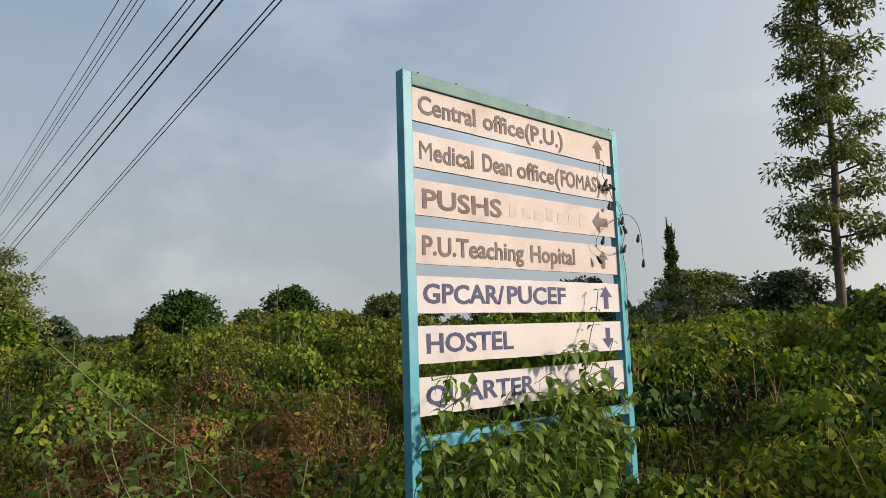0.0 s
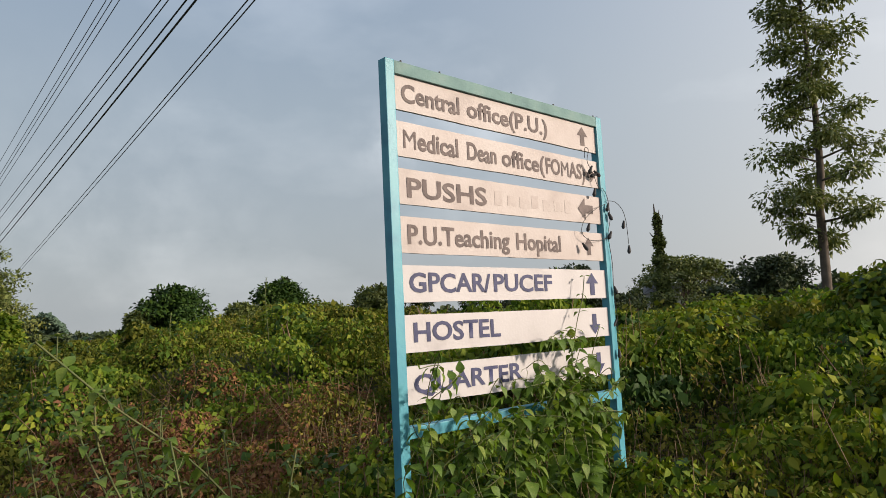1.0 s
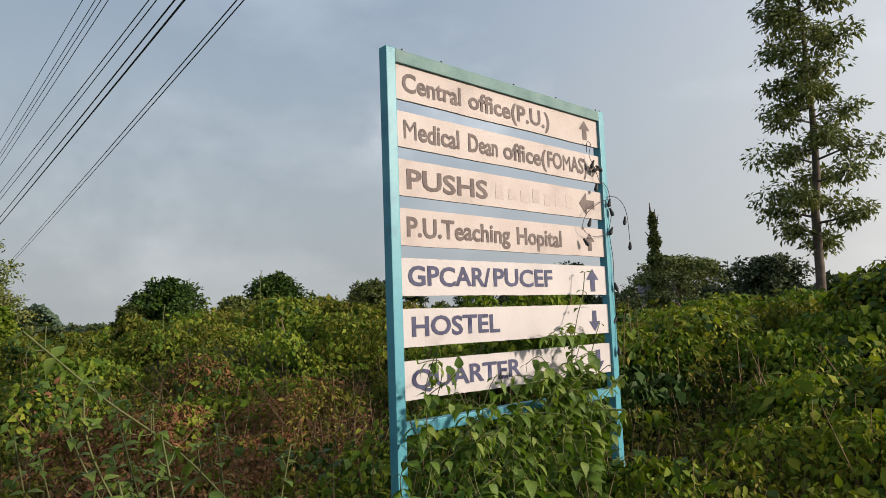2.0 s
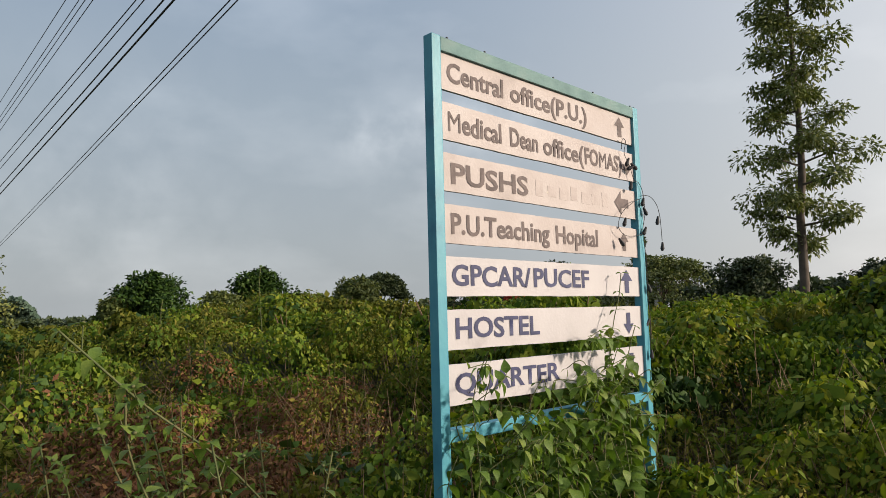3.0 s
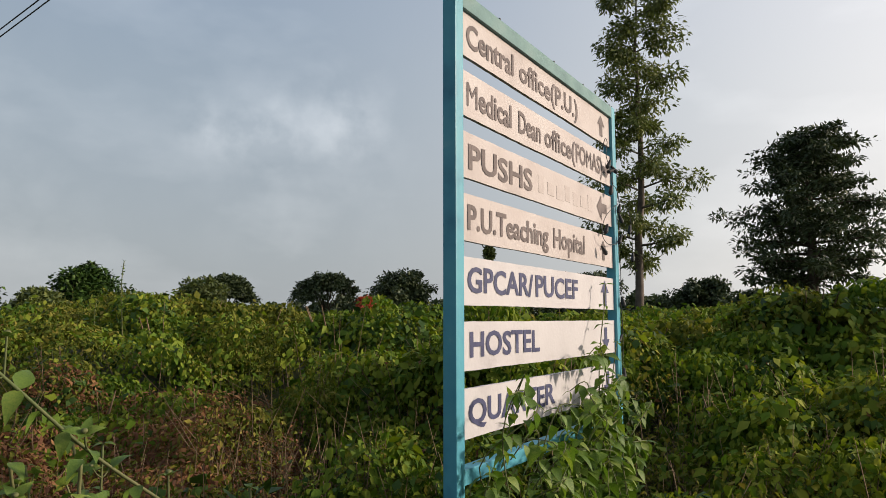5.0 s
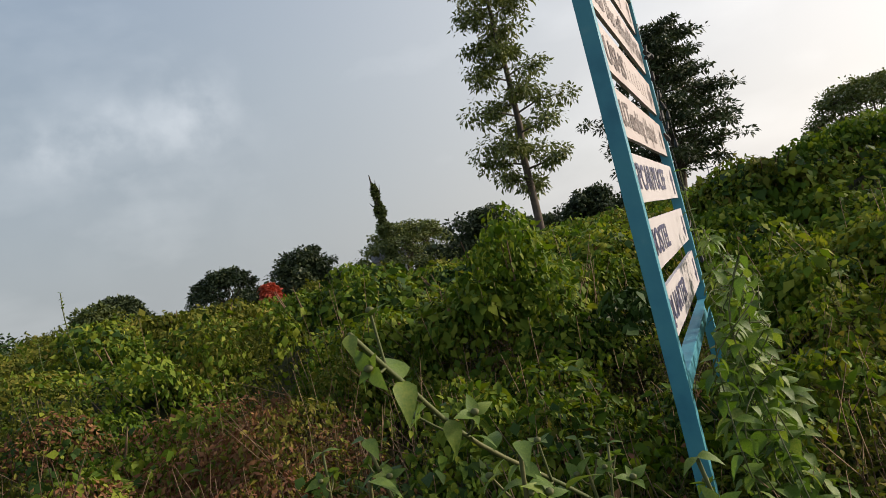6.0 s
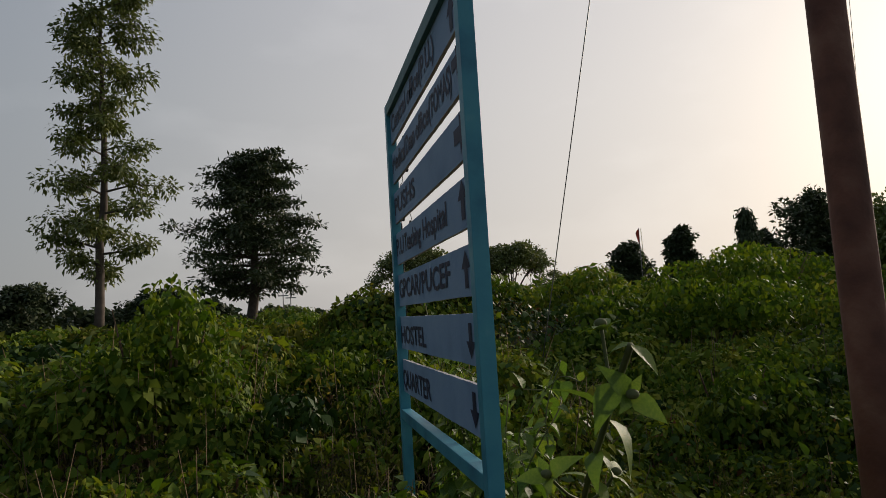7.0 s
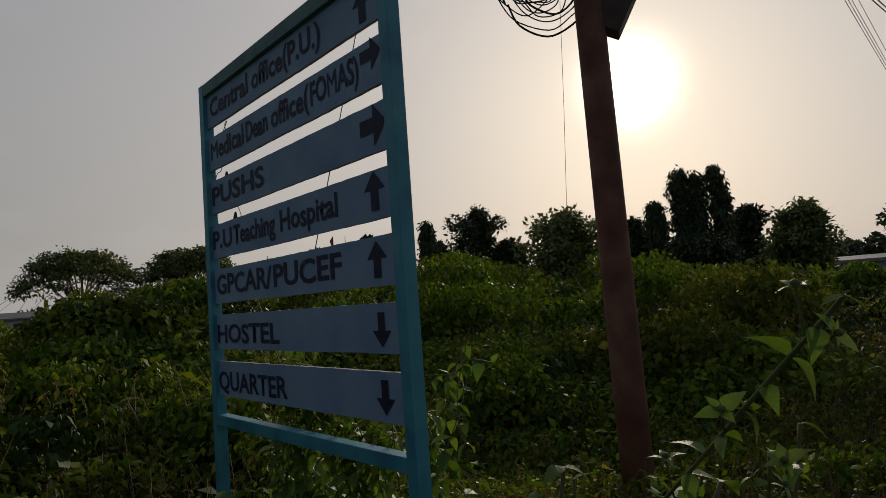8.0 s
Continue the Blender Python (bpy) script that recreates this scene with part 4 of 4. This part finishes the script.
leaf_carpet("dark_creeper", "darker glossy creeper leaves among the heaps", 60000, 8.0, 14, 0.10, M_DEEP, 0.4, False, 0.75, 0.3, 0.7)
leaf_carpet("scrub_leaves", WEEDY, 60000, 2.8, 8.0, 0.05, M_SCRUB, 0.45, False, 1.3, 0.0, 0.42, -92, 36, 0.7)
leaf_carpet("scrub_leaves", WEEDY, 110000, 2.8, 8.0, 0.05, M_SCRUB, 0.45, False, 1.3, -0.4, 0.42, 36, 100, 0.7)
leaf_carpet("scrub_leaves", WEEDY, 60000, 8.0, 14, 0.075, M_SCRUB, 0.4, False, 1.1, 0.1, 0.45, -92, 42, 0.6)
leaf_carpet("scrub_leaves", WEEDY, 110000, 8.0, 14, 0.062, M_SCRUB, 0.4, False, 1.1, -0.5, 0.45, 42, 100, 0.7)
leaf_carpet("withered_leaves", "withered brown leaves in patches of the scrub", 22000, 2.6, 12, 0.05, M_DRY, 0.4, False, 0.8, 1.0, 0.5, rough=0.7)
leaf_carpet("withered_leaves", "reddish-brown withered leaves among the weeds", 90000, 2.3, 6.5, 0.045, M_DRY, 0.5, False, 1.1, -0.6, 0.42, 42, 72, 0.8)
leaf_carpet("creeper_carpet", "bright green creeper leaves over the far scrub", 150000, 13, 31, 0.16, M_VINE, 0.5, False, 0.4, -0.5, 0.7)
leaf_carpet("scrub_leaves", "yellow-green scrub leaves in the middle distance", 80000, 13, 34, 0.14, M_SCRUB, 0.6, False, 0.6, -0.2, 0.6)
leaf_carpet("scrub_leaves", "green scrub foliage far across the field", 80000, 30, 110, 0.45, M_SCRUB, 1.1, False, 0.3, -0.6, 0.7)


def make_bush(x, y, r, top, seed, mat, leaf):
    """A low bush: dry stems inside a lumpy shell of leaves."""
    g = np.random.default_rng(seed)
    z = float(ground_z(x, y))
    h = top - z
    b = tagged(new("bush"), "rounded bush overgrown with green creepers in the scrub", "bush", "bushes in the scrub")
    b.location = (x, y, z)
    for k in range(4):
        a = g.uniform(0, 6.28)
        child("stem", mesh_np("stem", *tube([(0.1 * r * math.cos(a), 0.1 * r * math.sin(a), -0.1), (0.4 * r * math.cos(a), 0.4 * r * math.sin(a), h * 0.5), (0.6 * r * math.cos(a), 0.6 * r * math.sin(a), h * 0.85)], [0.02, 0.014, 0.005], 4, False), M_DRYSTEM), b)
    lobes = [(np.array([g.normal(0, 0.38) * r, g.normal(0, 0.38) * r, h * g.uniform(0.35, 0.74)]), r * g.uniform(0.32, 0.6), h * g.uniform(0.2, 0.34)) for _ in range(9)]
    P, N = [], []
    for c, lr, lh in lobes:
        n = int(235 * (lr / 0.5) ** 1.2 * (0.1 / leaf)) + 60
        v = unit(g.normal(0, 1, (n, 3)))
        v[:, 2] = np.abs(v[:, 2]) * 1.1 - 0.25
        P.append(c + v * np.array([lr, lr, lh]) * g.uniform(0.8, 1.12, (n, 1)))
        N.append(v)
    P, N = np.vstack(P), np.vstack(N)
    n = len(P)
    P[:, 2] = np.maximum(P[:, 2], 0.02)
    D = np.stack([0.5 * N[:, 0] + g.normal(0, 0.6, n), 0.5 * N[:, 1] + g.normal(0, 0.6, n), g.normal(-0.7, 0.5, n)], 1)
    child("foliage", mesh_np("foliage", *leaf_mesh(P, D, N + g.normal(0, 0.45, (n, 3)), leaf * np.clip(np.exp(g.normal(-0.1, 0.35, n)), 0.4, 2), 0.6, leaf < 0.07), mat), b)


bush_r = random.Random(91)
for k in range(74):
    d = 5.2 + 22 * bush_r.random() ** 1.15
    az = bush_r.uniform(-72, 88)
    x, y = MID[0] + d * math.cos(radians(az)), MID[1] + d * math.sin(radians(az))
    r = bush_r.uniform(0.4, 0.85) * (0.6 + d / 18)
    # low towards the open view of the far trees, higher elsewhere
    up = bush_r.uniform(0.0, 0.30) * (0.7 + d / 25)
    if 16 < az < 34 or -24 < az < 3:
        up *= 0.35
    make_bush(x, y, r, float(canopy(x, y)) + 0.08 + up, 900 + k, (M_VINE, M_SCRUB, M_VINE, M_DEEP)[k % 4] if az < 40 else (M_SCRUB, M_VINE, M_SCRUB)[k % 3], (0.085 if d < 10 else 0.12) * (1 if az < 40 else 0.72))
make_bush(7.3, -2.0, 1.05, 2.15, 880, M_VINE, 0.08)
make_bush(6.8, -0.6, 0.75, 1.95, 882, M_SCRUB, 0.085)
make_bush(6.3, -3.8, 0.8, 1.9, 883, M_VINE, 0.085)
make_bush(3.05, 1.6, 0.55, 1.9, 881, M_VINE, 0.065)
for k, (x, y, r, top) in enumerate(((3.5, -3.3, 0.8, 1.0), (5.6, -4.6, 1.1, 1.85), (2.7, -5.0, 0.9, 1.3), (7.2, -6.6, 1.4, 2.3), (4.3, -7.2, 1.2, 2.0), (2.17, -6.6, 1.1, 1.9), (9.5, -9.0, 1.6, 2.6), (6.0, -10.0, 1.5, 2.3),
                                    (3.6, -0.4, 0.75, 1.02), (5.2, 0.3, 0.9, 1.25), (6.4, -0.7, 0.9, 1.40), (4.7, 1.3, 0.7, 1.30), (5.4, -1.9, 0.7, 1.1), (7.6, 1.4, 1.0, 1.55), (9.5, 0.3, 1.1, 1.7), (2.6, 3.4, 0.6, 0.95), (1.2, 4.6, 0.7, 1.05), (0.2, 6.2, 0.8, 1.25), (3.5, 5.6, 0.8, 1.3))):
    make_bush(x, y, r, top, 850 + k, M_SCRUB if k in (2, 5, 13) else M_VINE, 0.065 if k in (0, 8, 9, 11, 12, 15, 16) else 0.085)


def weed_field(name, label, x, y, hgt, nodes, leaf, width, mat, stem_mat, lean=0.25):
    """Many weeds with upright stems and opposite leaves."""
    n = len(x)
    g0 = ground_z(x, y)
    a = rng.uniform(0, 6.28, n)
    L = np.stack([np.cos(a), np.sin(a), 0 * a], 1) * (lean * hgt * rng.uniform(0.1, 1.0, n))[:, None]
    base = np.stack([x, y, g0 - 0.03], 1)
    up = np.array([0, 0, 1.0])

    def at(s):
        return base + up * (hgt * s)[:, None] + L * (s * s)[:, None]
    pieces = []
    for k in range(nodes):
        s = np.clip(0.25 + 0.75 * (k + rng.uniform(0, 1, n)) / nodes, 0, 1)
        P = at(s)
        ph = a + k * 1.57 + rng.normal(0, 0.4, n)
        for sgn in (0, np.pi):
            D = np.stack([np.cos(ph + sgn), np.sin(ph + sgn), rng.normal(-0.15, 0.45, n)], 1)
            N = up * 0.7 + rng.normal(0, 0.5, (n, 3))
            pieces.append(leaf_mesh(P, D, N, leaf * (1.2 - 0.6 * s) * rng.uniform(0.6, 1.25, n), width, leaf > 0.08, 0.3))
    tagged(new(name, mesh_np(name, *join(pieces), mat)), label, "weeds", kind="stuff")
    ring = []
    th = np.array([0, 2.09, 4.19])
    for s in (0.0, 0.5, 1.0):
        c = at(np.full(n, s))
        r = 0.0045 * (1.15 - s)
        ring.append(c[:, None] + r * np.stack([np.cos(th), np.sin(th), 0 * th], 1)[None])
    V = np.concatenate(ring, 1)
    F = []
    for lev in (0, 3):
        for j in range(3):
            q = (j + 1) % 3
            F += [(lev + j, lev + q, lev + 3 + q), (lev + j, lev + 3 + q, lev + 3 + j)]
    F = np.array(F)[None] + (np.arange(n) * 9)[:, None, None]
    tagged(new("weed_stems", mesh_np("weed_stems", V.reshape(-1, 3), F.reshape(-1, 3), stem_mat)), "thin upright stems of the weeds", "weeds", kind="stuff")


def clear_of_path(x, y):
    """Off the trodden verge on which one walks, and out of the sign's posts."""
    verge = (x < -1.45 + 0.15 * np.sin(3 * y)) & (y < 2.3)
    return ~verge


def near_points(n, r0, r1, **kw):
    x, y = scatter(n, r0, r1, **kw)
    k = clear_of_path(x, y) & clumped(x, y, 2.2, -0.7)
    return x[k], y[k]


x, y = near_points(4400, 1.0, 7.0)
weed_field("weed_leaves", "dense green weeds with small pointed leaves", x, y, np.clip(canopy(x, y) - ground_z(x, y), 0.3, 1.1) * rng.uniform(0.7, 1.15, len(x)), 12, 0.058, 0.42, M_SCRUB, M_STEM)
x, y = near_points(1900, 1.0, 6.5)
weed_field("weed_leaves", "darker green weeds with broader leaves", x, y, np.clip(canopy(x, y) - ground_z(x, y), 0.3, 1.0) * rng.uniform(0.6, 1.0, len(x)), 8, 0.085, 0.5, M_VINE, M_STEM)
x, y = near_points(4600, 1.6, 6.0, az0=38, az1=78)
weed_field("withered_leaves", "withered reddish-brown weeds among the green", x, y, np.clip(canopy(x, y) - ground_z(x, y), 0.3, 1.0) * rng.uniform(0.65, 1.0, len(x)), 6, 0.06, 0.5, M_DRY, M_DRYSTEM, 0.5)
x, y = near_points(220, 1.6, 6.0, az0=-85, az1=28)
weed_field("withered_leaves", "withered brown weeds among the green", x, y, np.clip(canopy(x, y) - ground_z(x, y), 0.3, 1.0) * rng.uniform(0.5, 0.9, len(x)), 5, 0.06, 0.5, M_DRY, M_DRYSTEM, 0.6)
x, y = near_points(1500, 1.8, 6.5, az0=-80, az1=32)
weed_field("weed_leaves", "slender yellow-green weeds with narrow leaves", x, y, np.clip(canopy(x, y) - ground_z(x, y), 0.35, 1.2) * rng.uniform(0.85, 1.3, len(x)), 12, 0.062, 0.32, M_SCRUB, M_DRYSTEM, 0.35)
x = rng.uniform(-4.5, -1.3, 500)
y = rng.uniform(-4.0, 3.0, 500)
weed_field("verge_weeds", "low weeds on the trodden verge", x, y, rng.uniform(0.05, 0.22, 500), 3, 0.06, 0.5, M_SCRUB, M_STEM)


def make_dry_tangle():
    pieces = []
    g = np.random.default_rng(31)
    for k in range(3600):
        x, y = MID + g.uniform(1.7, 7.0) * np.array([math.cos(b := radians(g.uniform(-85, 92))), math.sin(b)])
        if not clear_of_path(np.array(x), np.array(y)):
            continue
        z = float(ground_z(x, y))
        h = float(canopy(x, y)) - z
        a, tilt, ln = g.uniform(0, 6.28), g.uniform(0.05, 1.0) ** 1.5, h * g.uniform(0.5, 1.25)
        way = np.array([math.cos(a) * math.sin(tilt), math.sin(a) * math.sin(tilt), math.cos(tilt)])
        p = np.array([x, y, z + g.uniform(-0.03, 0.35) * h])
        pieces.append(tube([p, p + way * ln * 0.5 + g.normal(0, 0.03, 3), p + way * ln], [0.005, 0.004, 0.0018], 3, False))
    tagged(new("dry_stems", mesh_np("dry_stems", *join(pieces), M_DRYSTEM)), "tangle of dry brown stems in the scrub", "stems", kind="stuff")


make_dry_tangle()


# ---- plants told apart one by one ----
def broad_leaf(width, droop, fold):
    """A pointed leaf one unit long, with a folded midrib and bent tip."""
    V, F = [], []
    rows = [(0.0, 0.02), (0.12, 0.55), (0.3, 1.0), (0.5, 0.92), (0.72, 0.55), (0.9, 0.2), (1.0, 0.0)]
    for s, w in rows:
        z = -droop * s * s + 0.05 * math.sin(3 * s)
        V += [(s, -w * width / 2, z + fold * w), (s, 0, z), (s, w * width / 2, z + fold * w)]
    for k in range(len(rows) - 1):
        b = 3 * k
        for j in (0, 1):
            F += [(b + j, b + 3 + j, b + 4 + j), (b + j, b + 4 + j, b + 1 + j)]
    return np.array(V), np.array(F)


BIG = [mesh_np("leaf", *broad_leaf(w, d, f), M_BIGLEAF, True) for w, d, f in ((0.55, 0.35, 0.06), (0.6, 0.6, 0.08), (0.5, 0.15, 0.05))]
CLIMB = [mesh_np("leaf", *broad_leaf(w, d, f), M_CLIMB, True) for w, d, f in ((0.62, 0.35, 0.06), (0.7, 0.55, 0.08), (0.55, 0.2, 0.05))]


def make_plant(name, label, category, pts, radius, leaf, spacing, meshes, seed, group="", start=0.2, hang=0.3, taper=0.45, shoots=0):
    """A stem along pts with pairs of leaves, each leaf a part."""
    g = random.Random(seed)
    p = tagged(new(name), label, category, group)
    base = Vector(pts[0])
    p.location = base
    rel = [Vector(q) - base for q in pts]
    child("stem", curve_mesh("stem", [tuple(q) for q in rel], radius, M_STEM, 5, 5), p)
    lens = [0.0]
    for a, b in zip(rel, rel[1:]):
        lens.append(lens[-1] + (b - a).length)

    def at(u):
        d = u * lens[-1]
        for i in range(len(rel) - 1):
            if d <= lens[i + 1] or i == len(rel) - 2:
                f = (d - lens[i]) / (lens[i + 1] - lens[i])
                return rel[i].lerp(rel[i + 1], f), (rel[i + 1] - rel[i]).normalized()
    n = max(int(lens[-1] * (1 - start) / spacing), 2)
    spin = g.uniform(0, 6.28)
    for k in range(n + 1):
        u = start + (1 - start) * k / n
        q, t = at(u)
        s = leaf * (1 - taper * (u - start) / (1 - start))
        side = t.orthogonal().normalized()
        for h in (0, 1):
            if g.random() < 0.12:
                continue
            d = (Matrix.Rotation(spin + k * 1.6 + h * math.pi + g.uniform(-0.4, 0.4), 3, t) @ side + t * g.uniform(0.1, 0.5) + Vector((0, 0, -hang * g.uniform(0.2, 1.6)))).normalized()
            up = (Vector((0, 0, 1)) + Vector((g.uniform(-0.4, 0.4), g.uniform(-0.4, 0.4), 0))).normalized()
            yv = up.cross(d).normalized()
            m = Matrix((d, yv, d.cross(yv))).transposed().to_4x4()
            size = s * g.uniform(0.7, 1.2)
            ob = child("leaf", meshes[g.randrange(len(meshes))], p)
            ob.matrix_basis = Matrix.Translation(q) @ m @ Matrix.Diagonal((size, size, size, 1))
    for k in range(shoots):
        u = start + (1 - start) * (k + 0.6) / shoots
        q, t = at(u)
        side = t.orthogonal().normalized()
        for h in (0, 1):
            way = (Matrix.Rotation(spin + k * 1.6 + h * math.pi, 3, t) @ side + t * 0.9 + Vector((0, 0, 0.35))).normalized()
            ln = g.uniform(0.07, 0.15) * (1.2 - 0.6 * u)
            tip = q + way * ln
            child("side_shoot", curve_mesh("side_shoot", [tuple(q), tuple(q + way * ln * 0.5 + Vector((0, 0, -0.008))), tuple(tip)], radius * 0.55, M_STEM, 5, 3), p)
            bud = child("flower_head", BUD, p, "small pale green flower head")
            bud.matrix_basis = Matrix.Translation(tip)
            for j in range(4):
                d = (Matrix.Rotation(j * 1.57 + g.uniform(-0.3, 0.3), 3, way) @ way.orthogonal().normalized() + way * 0.5).normalized()
                yv = way.cross(d).normalized()
                size = g.uniform(0.028, 0.055)
                ob = child("leaf", meshes[g.randrange(len(meshes))], p)
                ob.matrix_basis = Matrix.Translation(tip - way * 0.01) @ Matrix((d, yv, d.cross(yv))).transposed().to_4x4() @ Matrix.Diagonal((size, size, size, 1))
    return p


def bud_mesh():
    bm = bmesh.new()
    bmesh.ops.create_icosphere(bm, subdivisions=2, radius=0.008)
    for v in bm.verts:
        v.co.z *= 0.8
        v.co *= 1 + 0.12 * math.sin(90 * v.co.x) * math.sin(80 * v.co.y)
    return bm_mesh("flower_head", bm, M_STEM, True)


BUD = bud_mesh()
make_plant("leaning_weed", "tall leaning weed with broad toothed pale green leaves", "weed", [(-0.62, -0.22, 0.0), (-0.72, -0.10, 0.5), (-0.97, 0.10, 0.92), (-1.25, 0.24, 1.19), (-1.42, 0.27, 1.36), (-1.52, 0.28, 1.46)], 0.0045, 0.125, 0.07, BIG, 1, "broad-leaved weeds on the verge", taper=0.55, hang=0.75, shoots=6)
for k, (pts, leaf) in enumerate((
        ([(-1.05, 0.35, 0.1), (-1.15, 0.38, 0.6), (-1.30, 0.45, 1.0), (-1.36, 0.42, 1.18)], 0.13), ([(-0.9, 0.75, 0.1), (-1.0, 0.7, 0.5), (-1.12, 0.62, 0.95)], 0.13),
        ([(-1.0, 0.0, 0.05), (-1.2, -0.05, 0.5), (-1.30, -0.08, 0.95)], 0.12), ([(-0.85, -0.7, 0.05), (-0.95, -0.72, 0.4), (-1.05, -0.7, 0.78)], 0.11),
        ([(-0.6, -0.9, 0.05), (-0.75, -0.85, 0.45), (-0.8, -0.95, 0.72)], 0.10), ([(-1.15, 1.0, 0.05), (-1.2, 1.1, 0.5), (-1.3, 1.05, 0.9)], 0.12),
        ([(-0.5, 0.3, 0.05), (-0.55, 0.25, 0.5), (-0.5, 0.2, 0.92)], 0.11), ([(-0.3, -0.8, 0.05), (-0.3, -0.85, 0.4), (-0.35, -0.9, 0.74)], 0.10),
        ([(-0.9, -1.3, 0.02), (-0.95, -1.3, 0.3), (-1.0, -1.25, 0.55)], 0.10), ([(-1.2, 0.7, 0.02), (-1.35, 0.8, 0.55), (-1.45, 0.75, 1.02)], 0.12),
        ([(-0.7, 1.5, 0.05), (-0.75, 1.45, 0.5), (-0.8, 1.5, 0.95)], 0.12), ([(-1.0, -0.35, 0.02), (-1.15, -0.4, 0.35), (-1.2, -0.38, 0.7)], 0.11),
        ([(-1.0, 0.1, 0.02), (-1.1, 0.12, 0.5), (-1.32, 0.14, 1.0), (-1.36, 0.12, 1.22)], 0.12), ([(-0.9, 0.5, 0.02), (-1.0, 0.52, 0.6), (-1.15, 0.55, 1.2)], 0.12), ([(-1.0, -0.2, 0.02), (-1.1, -0.18, 0.6), (-1.18, -0.12, 1.1)], 0.11),
        ([(-0.75, 0.2, 0.02), (-0.8, 0.15, 0.5), (-0.85, 0.18, 1.05)], 0.12), ([(-0.7, 0.9, 0.02), (-0.8, 0.95, 0.6), (-0.85, 0.9, 1.1)], 0.12))):
    make_plant("broad_leaved_weed", "weed with broad pointed pale green leaves", "weed", pts, 0.0042, leaf, 0.075, BIG, 30 + k, "broad-leaved weeds on the verge", taper=0.55, shoots=3)

g = random.Random(77)
for k in range(46):
    x = 0.1 + 1.36 * (g.random() ** 0.85)
    crest = 0.92 + 0.30 * math.exp(-((x - 1.02) / 0.34) ** 2) + (0.15 if k % 8 == 0 else 0) + g.uniform(-0.25, 0.08)
    if k < 5:
        x, crest = -0.04 + 0.05 * k, 1.32 - 0.07 * k
    y0 = -0.28 + g.uniform(-0.16, 0.14)
    pts = [(x + g.uniform(-0.2, 0.2), y0, 0.0), (x + g.uniform(-0.2, 0.2), y0 * 0.8, crest * 0.35), (x + g.uniform(-0.18, 0.18), y0 * 0.6, crest * 0.6), (x + g.uniform(-0.14, 0.14), y0 * 0.35 - 0.04, crest * 0.84), (x + g.uniform(-0.16, 0.16), -0.08 + g.uniform(-0.2, 0.02), crest), (x + g.uniform(-0.24, 0.24), -0.09 + g.uniform(-0.18, 0.0), crest - g.uniform(-0.05, 0.16))]
    make_plant("climbing_vine", "leafy green climber growing over the sign's lower bars", "climber", pts, 0.0024, g.uniform(0.075, 0.12), g.uniform(0.05, 0.075), CLIMB, 200 + k, "climbers on the sign", start=0.22, hang=0.7, taper=g.uniform(0.2, 0.55))
make_plant("climbing_vine", "thin climber sprig reaching up across the lettered boards", "climber", [(1.05, -0.15, 0.9), (1.2, -0.08, 1.2), (1.3, -0.06, 1.42), (1.38, -0.05, 1.55), (1.42, -0.05, 1.7)], 0.003, 0.085, 0.11, CLIMB, 300, "climbers on the sign", hang=0.3)
make_plant("climbing_vine", "thin climber sprig reaching up across the lettered boards", "climber", [(1.25, -0.15, 0.9), (1.32, -0.1, 1.1), (1.45, -0.08, 1.3), (1.5, -0.08, 1.38)], 0.003, 0.085, 0.10, CLIMB, 301, "climbers on the sign", hang=0.3)

# stalks that stand above the scrub
for x, y, z in ((2.73, 6.65, 2.24), (2.66, 7.1, 1.75), (1.3, 6.6, 1.75), (5.2, 8.4, 1.95), (17.9, -10.7, 3.9), (9.5, -3.9, 2.5), (9.2, -3.7, 2.4)):
    make_plant("flower_stalk", "tall dry flower stalk above the scrub", "stalk", [(x, y, float(ground_z(x, y))), (x + 0.03, y, z * 0.5), (x - 0.02, y, z * 0.85), (x, y, z)], 0.006, 0.085, 0.035, BIG, int(x * 100), "flower stalks", start=0.55, hang=-0.6, taper=0.6)

# taller weeds that break the line of the scrub
x, y = near_points(700, 4.0, 13)
weed_field("tall_weeds", "tall spindly weeds rising out of the scrub", x, y, (canopy(x, y) - ground_z(x, y)) + rng.uniform(-0.15, 0.22, len(x)), 10, 0.06, 0.45, M_SCRUB, M_STEM, 0.2)
